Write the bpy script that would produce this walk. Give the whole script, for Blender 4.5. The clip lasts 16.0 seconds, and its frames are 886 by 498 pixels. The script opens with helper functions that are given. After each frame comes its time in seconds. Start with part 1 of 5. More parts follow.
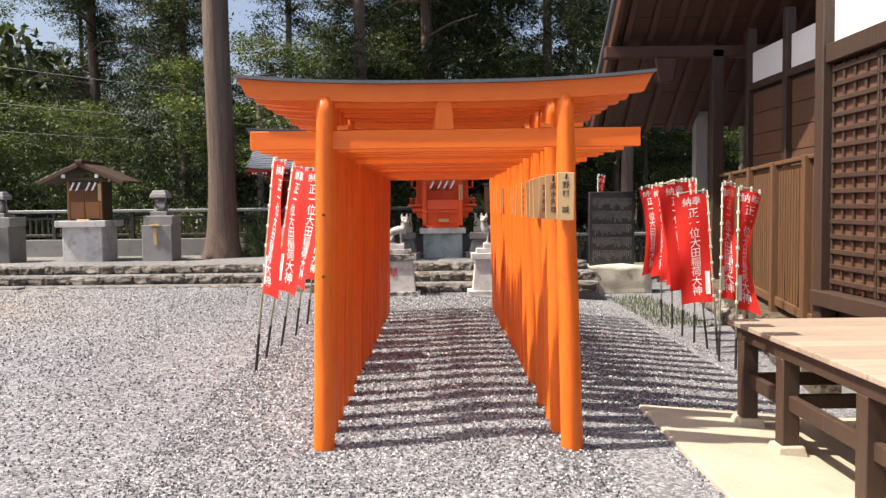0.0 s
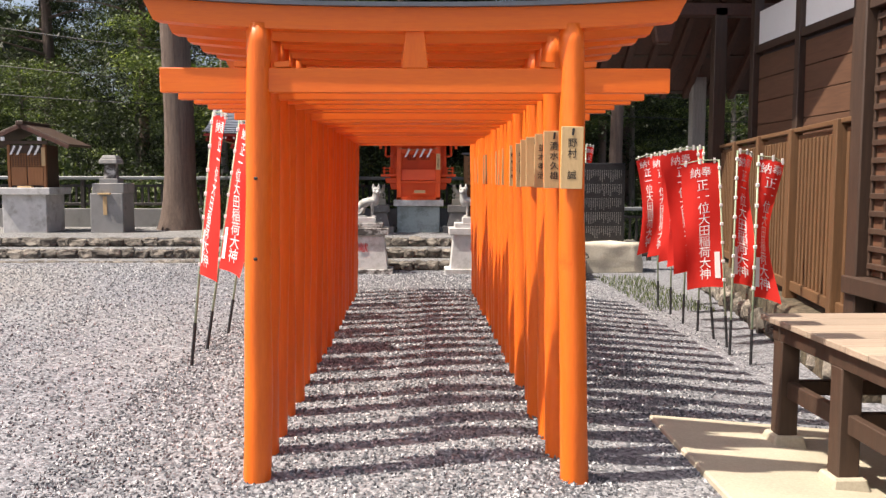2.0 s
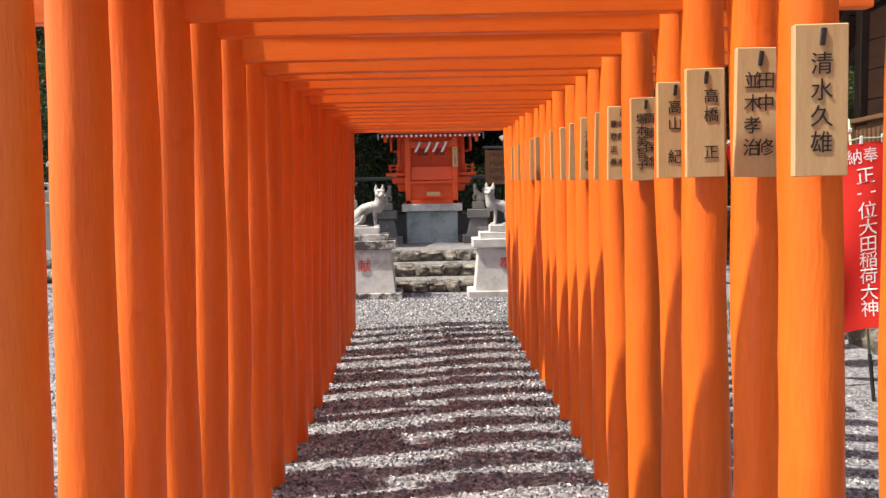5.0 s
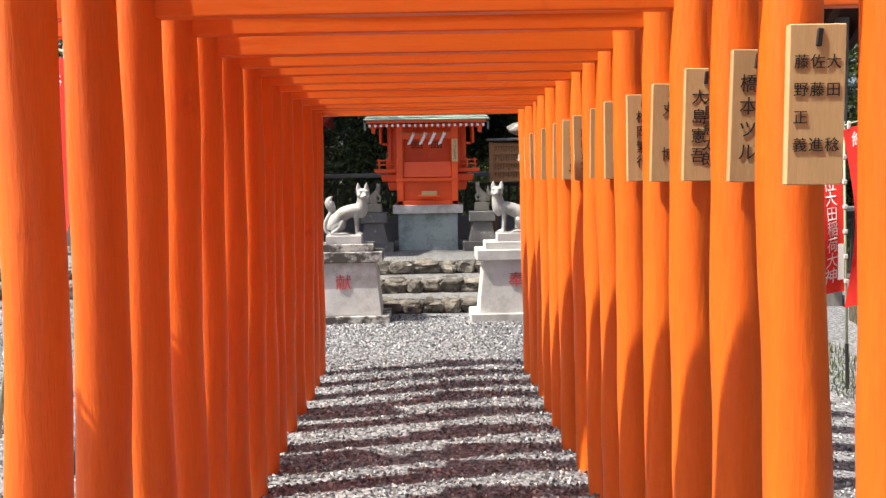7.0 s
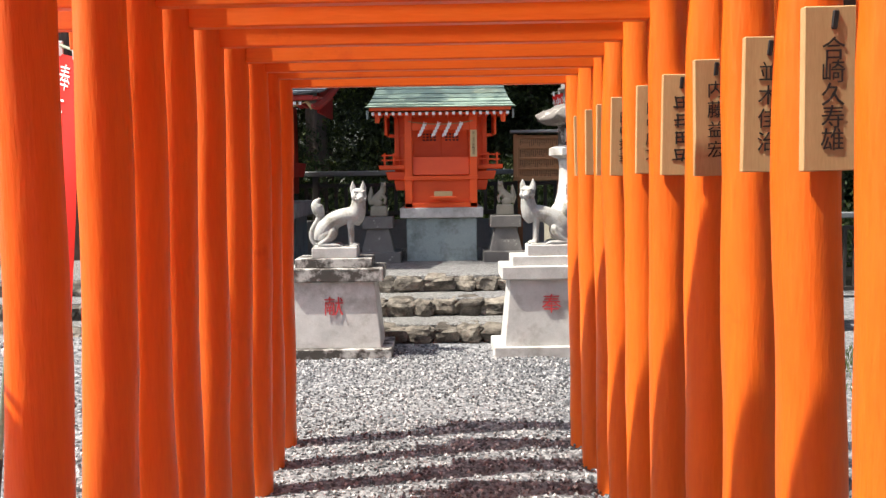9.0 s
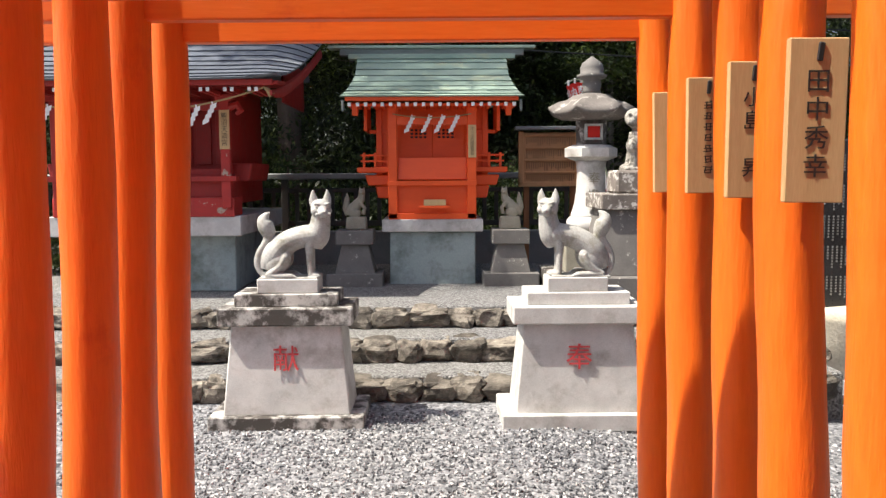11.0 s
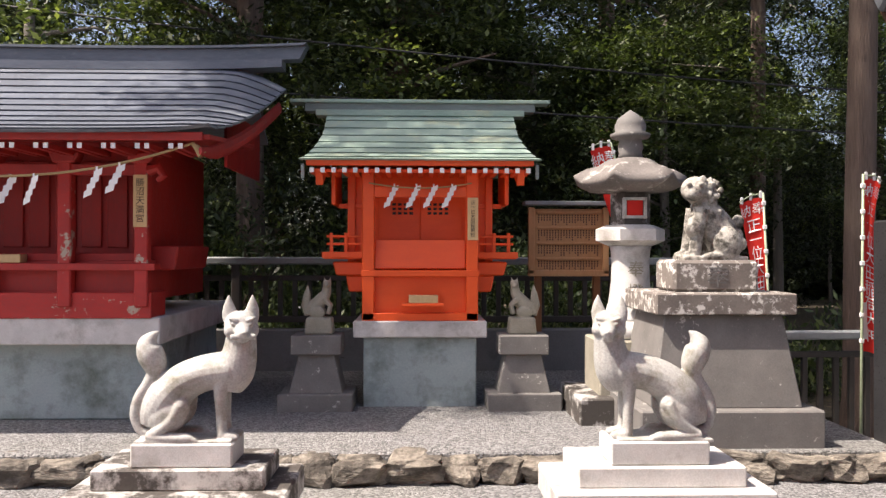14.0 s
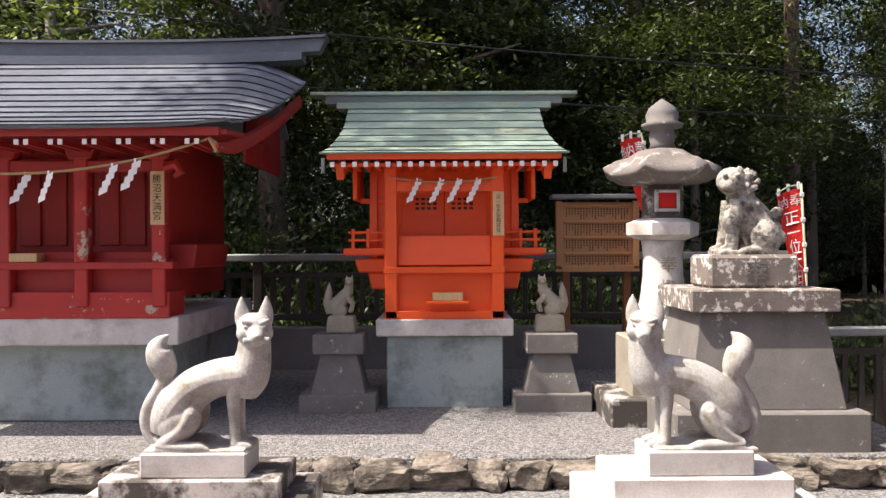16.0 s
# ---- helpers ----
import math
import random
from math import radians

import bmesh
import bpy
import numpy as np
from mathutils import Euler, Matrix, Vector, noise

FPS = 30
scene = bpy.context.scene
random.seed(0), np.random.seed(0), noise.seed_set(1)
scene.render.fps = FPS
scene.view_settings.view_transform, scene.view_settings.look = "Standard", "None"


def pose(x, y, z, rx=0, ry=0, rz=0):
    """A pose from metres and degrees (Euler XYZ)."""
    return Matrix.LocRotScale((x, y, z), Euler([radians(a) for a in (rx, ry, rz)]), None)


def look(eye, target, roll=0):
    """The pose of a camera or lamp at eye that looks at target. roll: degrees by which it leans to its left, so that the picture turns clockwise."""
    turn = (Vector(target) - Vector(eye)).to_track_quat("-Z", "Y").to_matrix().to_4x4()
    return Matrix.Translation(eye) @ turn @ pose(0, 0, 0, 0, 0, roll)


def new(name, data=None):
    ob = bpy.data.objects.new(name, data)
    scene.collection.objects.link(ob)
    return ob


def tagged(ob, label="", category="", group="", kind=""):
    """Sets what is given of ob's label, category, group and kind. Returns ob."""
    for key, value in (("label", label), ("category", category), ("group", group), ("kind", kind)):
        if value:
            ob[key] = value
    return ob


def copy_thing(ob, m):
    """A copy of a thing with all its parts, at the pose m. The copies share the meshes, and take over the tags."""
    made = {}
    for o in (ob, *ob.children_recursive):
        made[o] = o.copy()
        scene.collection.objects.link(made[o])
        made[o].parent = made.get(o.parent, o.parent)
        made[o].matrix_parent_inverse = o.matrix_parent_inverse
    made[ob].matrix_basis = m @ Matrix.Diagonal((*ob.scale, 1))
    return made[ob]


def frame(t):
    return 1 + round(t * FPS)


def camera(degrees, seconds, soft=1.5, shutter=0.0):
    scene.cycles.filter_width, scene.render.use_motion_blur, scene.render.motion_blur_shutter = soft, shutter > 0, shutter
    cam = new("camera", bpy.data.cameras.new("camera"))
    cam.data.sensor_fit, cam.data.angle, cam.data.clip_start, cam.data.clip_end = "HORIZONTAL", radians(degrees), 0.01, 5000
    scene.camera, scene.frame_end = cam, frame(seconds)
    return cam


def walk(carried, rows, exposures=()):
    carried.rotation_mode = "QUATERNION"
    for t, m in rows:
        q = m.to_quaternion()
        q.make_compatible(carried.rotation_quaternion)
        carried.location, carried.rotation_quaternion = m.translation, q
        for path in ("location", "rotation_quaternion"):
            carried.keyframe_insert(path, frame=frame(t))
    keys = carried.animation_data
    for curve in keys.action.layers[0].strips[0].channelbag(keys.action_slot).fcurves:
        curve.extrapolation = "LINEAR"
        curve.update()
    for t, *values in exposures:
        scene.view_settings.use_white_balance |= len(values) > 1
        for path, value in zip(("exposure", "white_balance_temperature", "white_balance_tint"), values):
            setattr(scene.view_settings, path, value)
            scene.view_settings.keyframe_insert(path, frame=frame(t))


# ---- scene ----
cam = camera(56.0, 16.0, soft=1.4)
PATH = [
    (0, (-0.025, -5.22, 1.516), (-0.018, -3.223, 1.411), -0.6),
    (0.5, (-0.013, -5.079, 1.473), (-0.026, -3.084, 1.34), -0.8),
    (1, (-0.037, -4.73, 1.478), (-0.01, -2.737, 1.309), -0.9),
    (1.5, (-0.007, -4.372, 1.455), (0.066, -2.382, 1.272), -0.1),
    (2, (0.023, -4.015, 1.464), (0.083, -2.023, 1.295), 0.1),
    (2.5, (-0.006, -3.587, 1.457), (0.059, -1.591, 1.343), 0.5),
    (3, (-0.007, -3.144, 1.424), (0.054, -1.15, 1.283), 0.1),
    (3.5, (-0.023, -2.729, 1.41), (-0.011, -0.735, 1.25), 0.7),
    (4, (-0.066, -2.279, 1.41), (-0.032, -0.285, 1.254), -0.4),
    (6.5, (0.002, 0.12, 1.434), (0.038, 2.111, 1.254), -1.2),
    (7, (0.014, 0.531, 1.434), (0.052, 2.523, 1.26), -0.9),
    (7.5, (0.024, 0.908, 1.445), (0.001, 2.9, 1.274), -1.1),
    (8, (0.02, 1.332, 1.443), (0.018, 3.326, 1.283), -0.8),
    (8.5, (0.045, 1.784, 1.414), (0.042, 3.777, 1.239), -0.8),
    (11, (0.051, 3.917, 1.459), (0.071, 5.909, 1.284), -0.3),
    (11.5, (0.053, 4.319, 1.489), (0.058, 6.318, 1.408), -0.1),
    (12, (0.02, 4.716, 1.488), (0.051, 6.715, 1.446), 0.3),
    (12.5, (0.023, 5.052, 1.496), (0.078, 7.051, 1.454), 0.4),
    (13, (0.055, 5.346, 1.517), (0.107, 7.346, 1.52), 0.7),
    (13.5, (0.031, 5.609, 1.533), (0.093, 7.608, 1.549), 0.4),
    (14, (0.026, 5.784, 1.537), (0.083, 7.784, 1.546), 0.1),
    (14.5, (0.042, 5.886, 1.541), (0.085, 7.886, 1.551), 0.2),
    (15, (0.043, 5.937, 1.541), (0.068, 7.936, 1.543), -0.1),
    (15.5, (0.041, 5.955, 1.542), (0.049, 7.955, 1.543), -0.2),
    (16, (0.038, 5.959, 1.547), (0.033, 7.959, 1.543), -0.3),
]
EXPOSURES = [(0, 0.83, 6600, 15), (3.5, 0.76, 6600, 15), (7, 0.94, 6400, 10), (9, 0.97, 6400, 10), (11.5, 0.95, 6550, 12), (13, 1.06, 6700, 17), (16, 1.07, 6700, 18)]
walk(cam, [(t, look(eye, target, roll)) for t, eye, target, roll in PATH], EXPOSURES)


# ---- world, sun ----
SUN_WAY = Vector((0.60, 0.13, -1.0)).normalized()
world = bpy.data.worlds.new("sky")
scene.world = world
world.use_nodes = True
wn = world.node_tree.nodes
sky = wn.new("ShaderNodeTexSky")
sky.sky_type = "NISHITA"
sky.sun_disc = False
sky.dust_density, sky.ozone_density = 4.0, 0.6
sky.sun_elevation = math.asin(-SUN_WAY.z)
sky.sun_rotation = math.atan2(-SUN_WAY.x, -SUN_WAY.y)
world.node_tree.links.new(sky.outputs[0], wn["Background"].inputs[0])
wn["Background"].inputs[1].default_value = 0.105
sun_data = bpy.data.lights.new("sun", "SUN")
sun_data.energy = 5.0
sun_data.angle = radians(0.53)
sun_data.color = (1.0, 0.93, 0.80)
sun = new("sun", sun_data)
sun.matrix_world = look((-8, -4, 14), Vector((-8, -4, 14)) + SUN_WAY)


# ---- materials ----
def material(name, build):
    m = bpy.data.materials.new(name)
    m.use_nodes = True
    nt = m.node_tree
    bsdf = nt.nodes["Principled BSDF"]
    build(nt, bsdf)
    return m


def node(nt, kind, **values):
    n = nt.nodes.new(kind)
    for k, v in values.items():
        n.inputs[k.replace("_", " ")].default_value = v
    return n


def coords(nt, scale=(1, 1, 1)):
    tc = nt.nodes.new("ShaderNodeTexCoord")
    mp = nt.nodes.new("ShaderNodeMapping")
    info = nt.nodes.new("ShaderNodeObjectInfo")
    mul = nt.nodes.new("ShaderNodeVectorMath")
    mul.operation = "SCALE"
    mul.inputs["Scale"].default_value = 37.0
    com = nt.nodes.new("ShaderNodeCombineXYZ")
    for i in range(3):
        nt.links.new(info.outputs["Random"], com.inputs[i])
    nt.links.new(com.outputs[0], mul.inputs[0])
    nt.links.new(tc.outputs["Object"], mp.inputs["Vector"])
    nt.links.new(mul.outputs[0], mp.inputs["Location"])
    mp.inputs["Scale"].default_value = scale
    return mp.outputs[0]


def ramp(nt, source, stops):
    r = nt.nodes.new("ShaderNodeValToRGB")
    e = r.color_ramp.elements
    e[0].position, e[0].color = stops[0][0], (*stops[0][1], 1)
    e[1].position, e[1].color = stops[-1][0], (*stops[-1][1], 1)
    for p, c in stops[1:-1]:
        e.new(p).color = (*c, 1)
    nt.links.new(source, r.inputs[0])
    return r.outputs[0]


def blend(nt, fac, a, b, mode="MIX"):
    n = nt.nodes.new("ShaderNodeMix")
    n.data_type, n.blend_type = "RGBA", mode
    for sock, v in ((n.inputs[0], fac), (n.inputs[6], a), (n.inputs[7], b)):
        if isinstance(v, (int, float)):
            sock.default_value = v
        elif isinstance(v, tuple):
            sock.default_value = (*v, 1)
        else:
            nt.links.new(v, sock)
    return n.outputs[2]


def noise_tex(nt, vec, scale, detail=4.0, rough=0.6):
    n = node(nt, "ShaderNodeTexNoise", Scale=scale, Detail=detail, Roughness=rough)
    nt.links.new(vec, n.inputs["Vector"])
    return n.outputs["Fac"]


def bump(nt, bsdf, height, strength=0.3, distance=0.01):
    b = node(nt, "ShaderNodeBump", Strength=strength, Distance=distance)
    nt.links.new(height, b.inputs["Height"])
    nt.links.new(b.outputs[0], bsdf.inputs["Normal"])


def surface(name, dark, light, scale=6.0, stretch=(1, 1, 1), fine=40.0, rough=(0.5, 0.7), relief=0.2, depth=0.004, stain=None, stain_at=(0.55, 0.7), stain_scale=3.0, vary=0.0, metal=0.0, spec=0.5):
    """A painted, wooden or stone surface: two scales of variation, stains, relief."""
    def build(nt, bsdf):
        v = coords(nt, stretch)
        big = noise_tex(nt, v, scale, 5)
        small = noise_tex(nt, v, fine, 3)
        both = blend(nt, 0.45, big, small)
        col = ramp(nt, both, [(0.3, dark), (0.7, light)])
        if vary:
            info = nt.nodes.new("ShaderNodeObjectInfo")
            col = blend(nt, 1.0, col, ramp(nt, info.outputs["Random"], [(0.0, (1 - vary,) * 3), (1.0, (1.0, 1.0, 1.0))]), "MULTIPLY")
        if stain:
            v2 = coords(nt)
            mask = ramp(nt, noise_tex(nt, v2, stain_scale, 8, 0.7), [(stain_at[0], (0, 0, 0)), (stain_at[1], (1, 1, 1))])
            col = blend(nt, mask, col, stain)
        nt.links.new(col, bsdf.inputs["Base Color"])
        nt.links.new(ramp(nt, small, [(0.3, (rough[0],) * 3), (0.7, (rough[1],) * 3)]), bsdf.inputs["Roughness"])
        bsdf.inputs["Metallic"].default_value = metal
        bsdf.inputs["Specular IOR Level"].default_value = spec
        bump(nt, bsdf, both, relief, depth)
    return material(name, build)


def plain(name, colour, rough=0.6, metal=0.0):
    return surface(name, tuple(c * 0.88 for c in colour), colour, rough=(rough - 0.08, rough + 0.08), metal=metal, relief=0.08)


def gravel_build(nt, bsdf, scale, lo, hi, moss=None, earth=None):
    v = coords(nt)
    v1 = nt.nodes.new("ShaderNodeTexVoronoi")
    v1.inputs["Scale"].default_value = scale
    nt.links.new(v, v1.inputs["Vector"])
    v2 = nt.nodes.new("ShaderNodeTexVoronoi")
    v2.inputs["Scale"].default_value = scale * 2.3
    nt.links.new(v, v2.inputs["Vector"])
    sep = nt.nodes.new("ShaderNodeSeparateColor")
    nt.links.new(v1.outputs["Color"], sep.inputs[0])
    col = ramp(nt, sep.outputs[0], [(0.0, lo), (0.55, tuple((a + b) / 2 for a, b in zip(lo, hi))), (1.0, hi)])
    dirt = ramp(nt, noise_tex(nt, v, 0.45, 6), [(0.42, (0.86, 0.86, 0.88)), (0.66, (1.0, 0.99, 0.96))])
    col = blend(nt, 1.0, col, dirt, "MULTIPLY")
    if earth:
        tc = nt.nodes.new("ShaderNodeTexCoord")
        away = nt.nodes.new("ShaderNodeVectorMath")
        away.operation = "DISTANCE"
        away.inputs[1].default_value = (-8.2, 5.6, 0.1)
        nt.links.new(tc.outputs["Object"], away.inputs[0])
        worn = nt.nodes.new("ShaderNodeMath")
        worn.operation = "MULTIPLY_ADD"
        worn.inputs[1].default_value = 2.6
        nt.links.new(noise_tex(nt, v, 0.9, 6), worn.inputs[0])
        nt.links.new(away.outputs["Value"], worn.inputs[2])
        scaled = nt.nodes.new("ShaderNodeMapRange")
        scaled.inputs["From Min"].default_value, scaled.inputs["From Max"].default_value = 3.4, 5.8
        nt.links.new(worn.outputs[0], scaled.inputs["Value"])
        near = ramp(nt, scaled.outputs[0], [(0.0, (0.45, 0.45, 0.45)), (1.0, (0, 0, 0))])
        col = blend(nt, near, col, earth)
    if moss:
        col = blend(nt, ramp(nt, noise_tex(nt, v, 0.8, 7), [(0.5, (0, 0, 0)), (0.75, (0.5, 0.5, 0.5))]), col, moss)
    nt.links.new(col, bsdf.inputs["Base Color"])
    bsdf.inputs["Roughness"].default_value = 0.8
    h = blend(nt, 0.3, v1.outputs["Distance"], v2.outputs["Distance"])
    inv = nt.nodes.new("ShaderNodeInvert")
    nt.links.new(h, inv.inputs["Color"])
    bump(nt, bsdf, inv.outputs[0], 0.9, 0.014)


M_GRAVEL = material("gravel_ground", lambda nt, b: gravel_build(nt, b, 46, (0.082, 0.086, 0.096), (0.335, 0.34, 0.355), None, (0.30, 0.25, 0.185)))
M_TERRACE = material("terrace_gravel", lambda nt, b: gravel_build(nt, b, 85, (0.075, 0.075, 0.075), (0.35, 0.35, 0.345), (0.12, 0.12, 0.10)))
M_LITTER = material("forest_floor", lambda nt, b: gravel_build(nt, b, 20, (0.05, 0.04, 0.025), (0.14, 0.11, 0.07), (0.05, 0.08, 0.03)))


def chips_build(nt, bsdf):
    g = nt.nodes.new("ShaderNodeNewGeometry")
    col = ramp(nt, g.outputs["Random Per Island"], [(0.0, (0.05, 0.053, 0.060)), (0.45, (0.17, 0.175, 0.187)), (0.8, (0.32, 0.325, 0.335)), (1.0, (0.66, 0.66, 0.65))])
    nt.links.new(col, bsdf.inputs["Base Color"])
    bsdf.inputs["Roughness"].default_value = 0.75


M_CHIPS = material("gravel_stones", chips_build)
M_VERMILION = surface("vermilion_paint", (0.78, 0.128, 0.008), (0.90, 0.190, 0.012), scale=2.6, stretch=(4, 4, 0.5), fine=30, rough=(0.33, 0.52), relief=0.35, depth=0.010, stain=(0.55, 0.06, 0.006), stain_at=(0.62, 0.82), stain_scale=2.4, vary=0.12)
M_VERMILION_BEAM = surface("vermilion_beam_paint", (0.78, 0.128, 0.008), (0.90, 0.190, 0.012), scale=2.6, stretch=(0.4, 4, 4), fine=30, rough=(0.33, 0.52), relief=0.2, depth=0.006, stain=(0.55, 0.06, 0.006), stain_at=(0.62, 0.82), stain_scale=2.4, vary=0.12)
M_SHRINE_RED = surface("shrine_vermilion", (0.74, 0.075, 0.008), (0.86, 0.105, 0.012), scale=4, stretch=(1, 1, 3), fine=70, rough=(0.4, 0.55), relief=0.1, vary=0.06)
M_OLD_RED = surface("old_red_paint", (0.26, 0.014, 0.011), (0.43, 0.025, 0.019), scale=4, stretch=(1.5, 1.5, 0.6), fine=50, rough=(0.5, 0.7), relief=0.2, stain=(0.42, 0.22, 0.17), stain_at=(0.70, 0.74), stain_scale=2.6, vary=0.12)
M_PEEL = surface("peeling_red_paint", (0.30, 0.017, 0.014), (0.46, 0.028, 0.022), scale=4, stretch=(1, 1, 2), fine=50, rough=(0.5, 0.75), relief=0.35, stain=(0.40, 0.33, 0.26), stain_at=(0.60, 0.62), stain_scale=7.5)
M_CAPSHEET = surface("dark_metal_sheet", (0.10, 0.11, 0.125), (0.17, 0.18, 0.20), scale=3, fine=30, rough=(0.35, 0.5), metal=0.5, relief=0.1)
M_COPPER = surface("green_copper_roof", (0.20, 0.30, 0.25), (0.36, 0.46, 0.39), scale=2.5, stretch=(0.7, 3, 3), fine=25, rough=(0.45, 0.65), relief=0.15, stain=(0.45, 0.44, 0.26), stain_at=(0.55, 0.8), stain_scale=2.2, vary=0.22)
M_COPPER_OLD = surface("grey_copper_ridge", (0.12, 0.15, 0.14), (0.22, 0.26, 0.25), scale=2.5, stretch=(0.7, 3, 3), fine=25, rough=(0.45, 0.65), relief=0.15, vary=0.15)
M_SLATE = surface("blue_grey_roof_sheet", (0.085, 0.10, 0.13), (0.17, 0.19, 0.23), scale=2.5, stretch=(0.6, 3, 3), fine=22, rough=(0.35, 0.5), relief=0.15, stain=(0.26, 0.28, 0.30), stain_at=(0.58, 0.8), vary=0.25)
M_GRANITE = surface("pale_granite", (0.36, 0.355, 0.345), (0.66, 0.65, 0.63), scale=6, fine=190, rough=(0.65, 0.8), relief=0.3, depth=0.003, stain=(0.26, 0.24, 0.21), stain_at=(0.50, 0.72), stain_scale=4.5)
M_GRANITE_DIRTY = surface("stained_granite", (0.36, 0.35, 0.33), (0.56, 0.545, 0.52), scale=5, fine=180, stretch=(1, 1, 0.6), rough=(0.65, 0.85), relief=0.3, stain=(0.055, 0.048, 0.042), stain_at=(0.41, 0.53), stain_scale=6.0)
M_FOX = surface("fox_granite", (0.25, 0.25, 0.24), (0.55, 0.55, 0.53), scale=9, fine=120, rough=(0.6, 0.75), relief=0.5, depth=0.005, stain=(0.17, 0.16, 0.12), stain_at=(0.46, 0.68), stain_scale=9)
M_BASEBLUE = surface("blue_grey_concrete", (0.23, 0.29, 0.29), (0.36, 0.42, 0.42), scale=3, fine=90, rough=(0.7, 0.85), relief=0.2, stain=(0.13, 0.16, 0.14), stain_at=(0.48, 0.68), stain_scale=3.2)
M_DARKSTONE = surface("dark_andesite", (0.105, 0.10, 0.095), (0.19, 0.18, 0.17), scale=6, fine=120, rough=(0.75, 0.9), relief=0.35, stain=(0.40, 0.39, 0.36), stain_at=(0.62, 0.66), stain_scale=16)
M_LICHEN = surface("lichened_stone", (0.10, 0.085, 0.075), (0.21, 0.185, 0.165), scale=6, fine=90, rough=(0.75, 0.9), relief=0.4, stain=(0.58, 0.56, 0.52), stain_at=(0.52, 0.58), stain_scale=13)
M_LION = surface("weathered_lion_stone", (0.17, 0.155, 0.13), (0.52, 0.50, 0.45), scale=9, fine=45, rough=(0.8, 0.95), relief=1.0, depth=0.02, stain=(0.07, 0.065, 0.055), stain_at=(0.46, 0.60), stain_scale=12)
M_LANTERNROOF = surface("weathered_lantern_roof", (0.085, 0.075, 0.068), (0.21, 0.19, 0.175), scale=5, fine=70, rough=(0.75, 0.9), relief=0.4, stain=(0.45, 0.43, 0.40), stain_at=(0.56, 0.66), stain_scale=6)
M_MOSSFOX = surface("weathered_tuff", (0.19, 0.175, 0.135), (0.36, 0.335, 0.27), scale=7, fine=120, rough=(0.8, 0.95), relief=0.4, stain=(0.10, 0.10, 0.075), stain_at=(0.58, 0.75), stain_scale=7)
M_ROCK = surface("step_rock", (0.12, 0.098, 0.078), (0.42, 0.38, 0.315), scale=2.6, fine=14, rough=(0.75, 0.92), relief=0.9, depth=0.03, stain=(0.055, 0.047, 0.038), stain_at=(0.43, 0.58), stain_scale=1.6, vary=0.5)
M_PALEROCK = surface("pale_boulder", (0.42, 0.38, 0.29), (0.68, 0.63, 0.52), scale=4, fine=40, rough=(0.75, 0.9), relief=0.6, depth=0.02, stain=(0.16, 0.14, 0.11), stain_at=(0.6, 0.75))
M_CONCRETE = surface("pale_concrete", (0.33, 0.29, 0.215), (0.50, 0.45, 0.345), scale=1.5, fine=60, rough=(0.75, 0.9), relief=0.15, stain=(0.30, 0.27, 0.20), stain_at=(0.55, 0.8), stain_scale=1.2)
M_GREYCONC = surface("grey_concrete", (0.17, 0.17, 0.165), (0.28, 0.275, 0.265), scale=2.5, fine=70, rough=(0.75, 0.9), relief=0.2, stain=(0.08, 0.08, 0.075), stain_at=(0.55, 0.8))
M_BLACKSTONE = surface("polished_black_stone", (0.018, 0.018, 0.020), (0.035, 0.035, 0.038), fine=80, rough=(0.25, 0.4), relief=0.05)
M_DARKWOOD = surface("dark_stained_wood", (0.035, 0.020, 0.013), (0.085, 0.048, 0.030), scale=5, stretch=(6, 6, 0.7), fine=50, rough=(0.5, 0.7), relief=0.3, vary=0.2)
M_EAVEWOOD = surface("eave_wood", (0.050, 0.019, 0.011), (0.115, 0.046, 0.027), scale=5, stretch=(5, 1, 5), fine=40, rough=(0.5, 0.7), relief=0.25, vary=0.25)
M_BOARDWOOD = surface("brown_fence_board", (0.095, 0.045, 0.017), (0.19, 0.098, 0.040), scale=4, stretch=(8, 8, 0.6), fine=40, rough=(0.55, 0.75), relief=0.3, vary=0.2)
M_WALLWOOD = surface("weathered_wall_plank", (0.080, 0.036, 0.019), (0.165, 0.080, 0.043), scale=4, stretch=(5, 0.7, 7), fine=40, rough=(0.55, 0.75), relief=0.3, vary=0.2)
M_DECK = surface("sunbleached_deck", (0.30, 0.225, 0.165), (0.47, 0.375, 0.285), scale=5, stretch=(0.6, 7, 7), fine=45, rough=(0.6, 0.8), relief=0.25, vary=0.25)
M_PLAQUE = surface("fresh_pale_wood", (0.53, 0.35, 0.16), (0.68, 0.48, 0.25), scale=5, stretch=(9, 9, 0.8), fine=40, rough=(0.5, 0.65), relief=0.12, vary=0.22)
M_NEWWOOD = surface("new_cedar", (0.47, 0.24, 0.10), (0.62, 0.35, 0.16), scale=5, stretch=(7, 7, 0.8), fine=45, rough=(0.5, 0.65), relief=0.15, vary=0.1)
M_HONEYWOOD = surface("honey_brown_wood", (0.22, 0.085, 0.028), (0.34, 0.145, 0.05), scale=5, stretch=(7, 7, 0.8), fine=45, rough=(0.45, 0.6), relief=0.15, vary=0.1)
M_GREYPOLE = surface("weathered_grey_wood", (0.22, 0.20, 0.18), (0.40, 0.375, 0.34), scale=4, stretch=(9, 9, 0.5), fine=40, rough=(0.75, 0.9), relief=0.4)
M_WHITEWALL = surface("white_plaster", (0.74, 0.74, 0.73), (0.82, 0.82, 0.81), scale=2, fine=50, rough=(0.8, 0.9), relief=0.06)
M_INK = plain("black_ink", (0.018, 0.016, 0.015), 0.6)
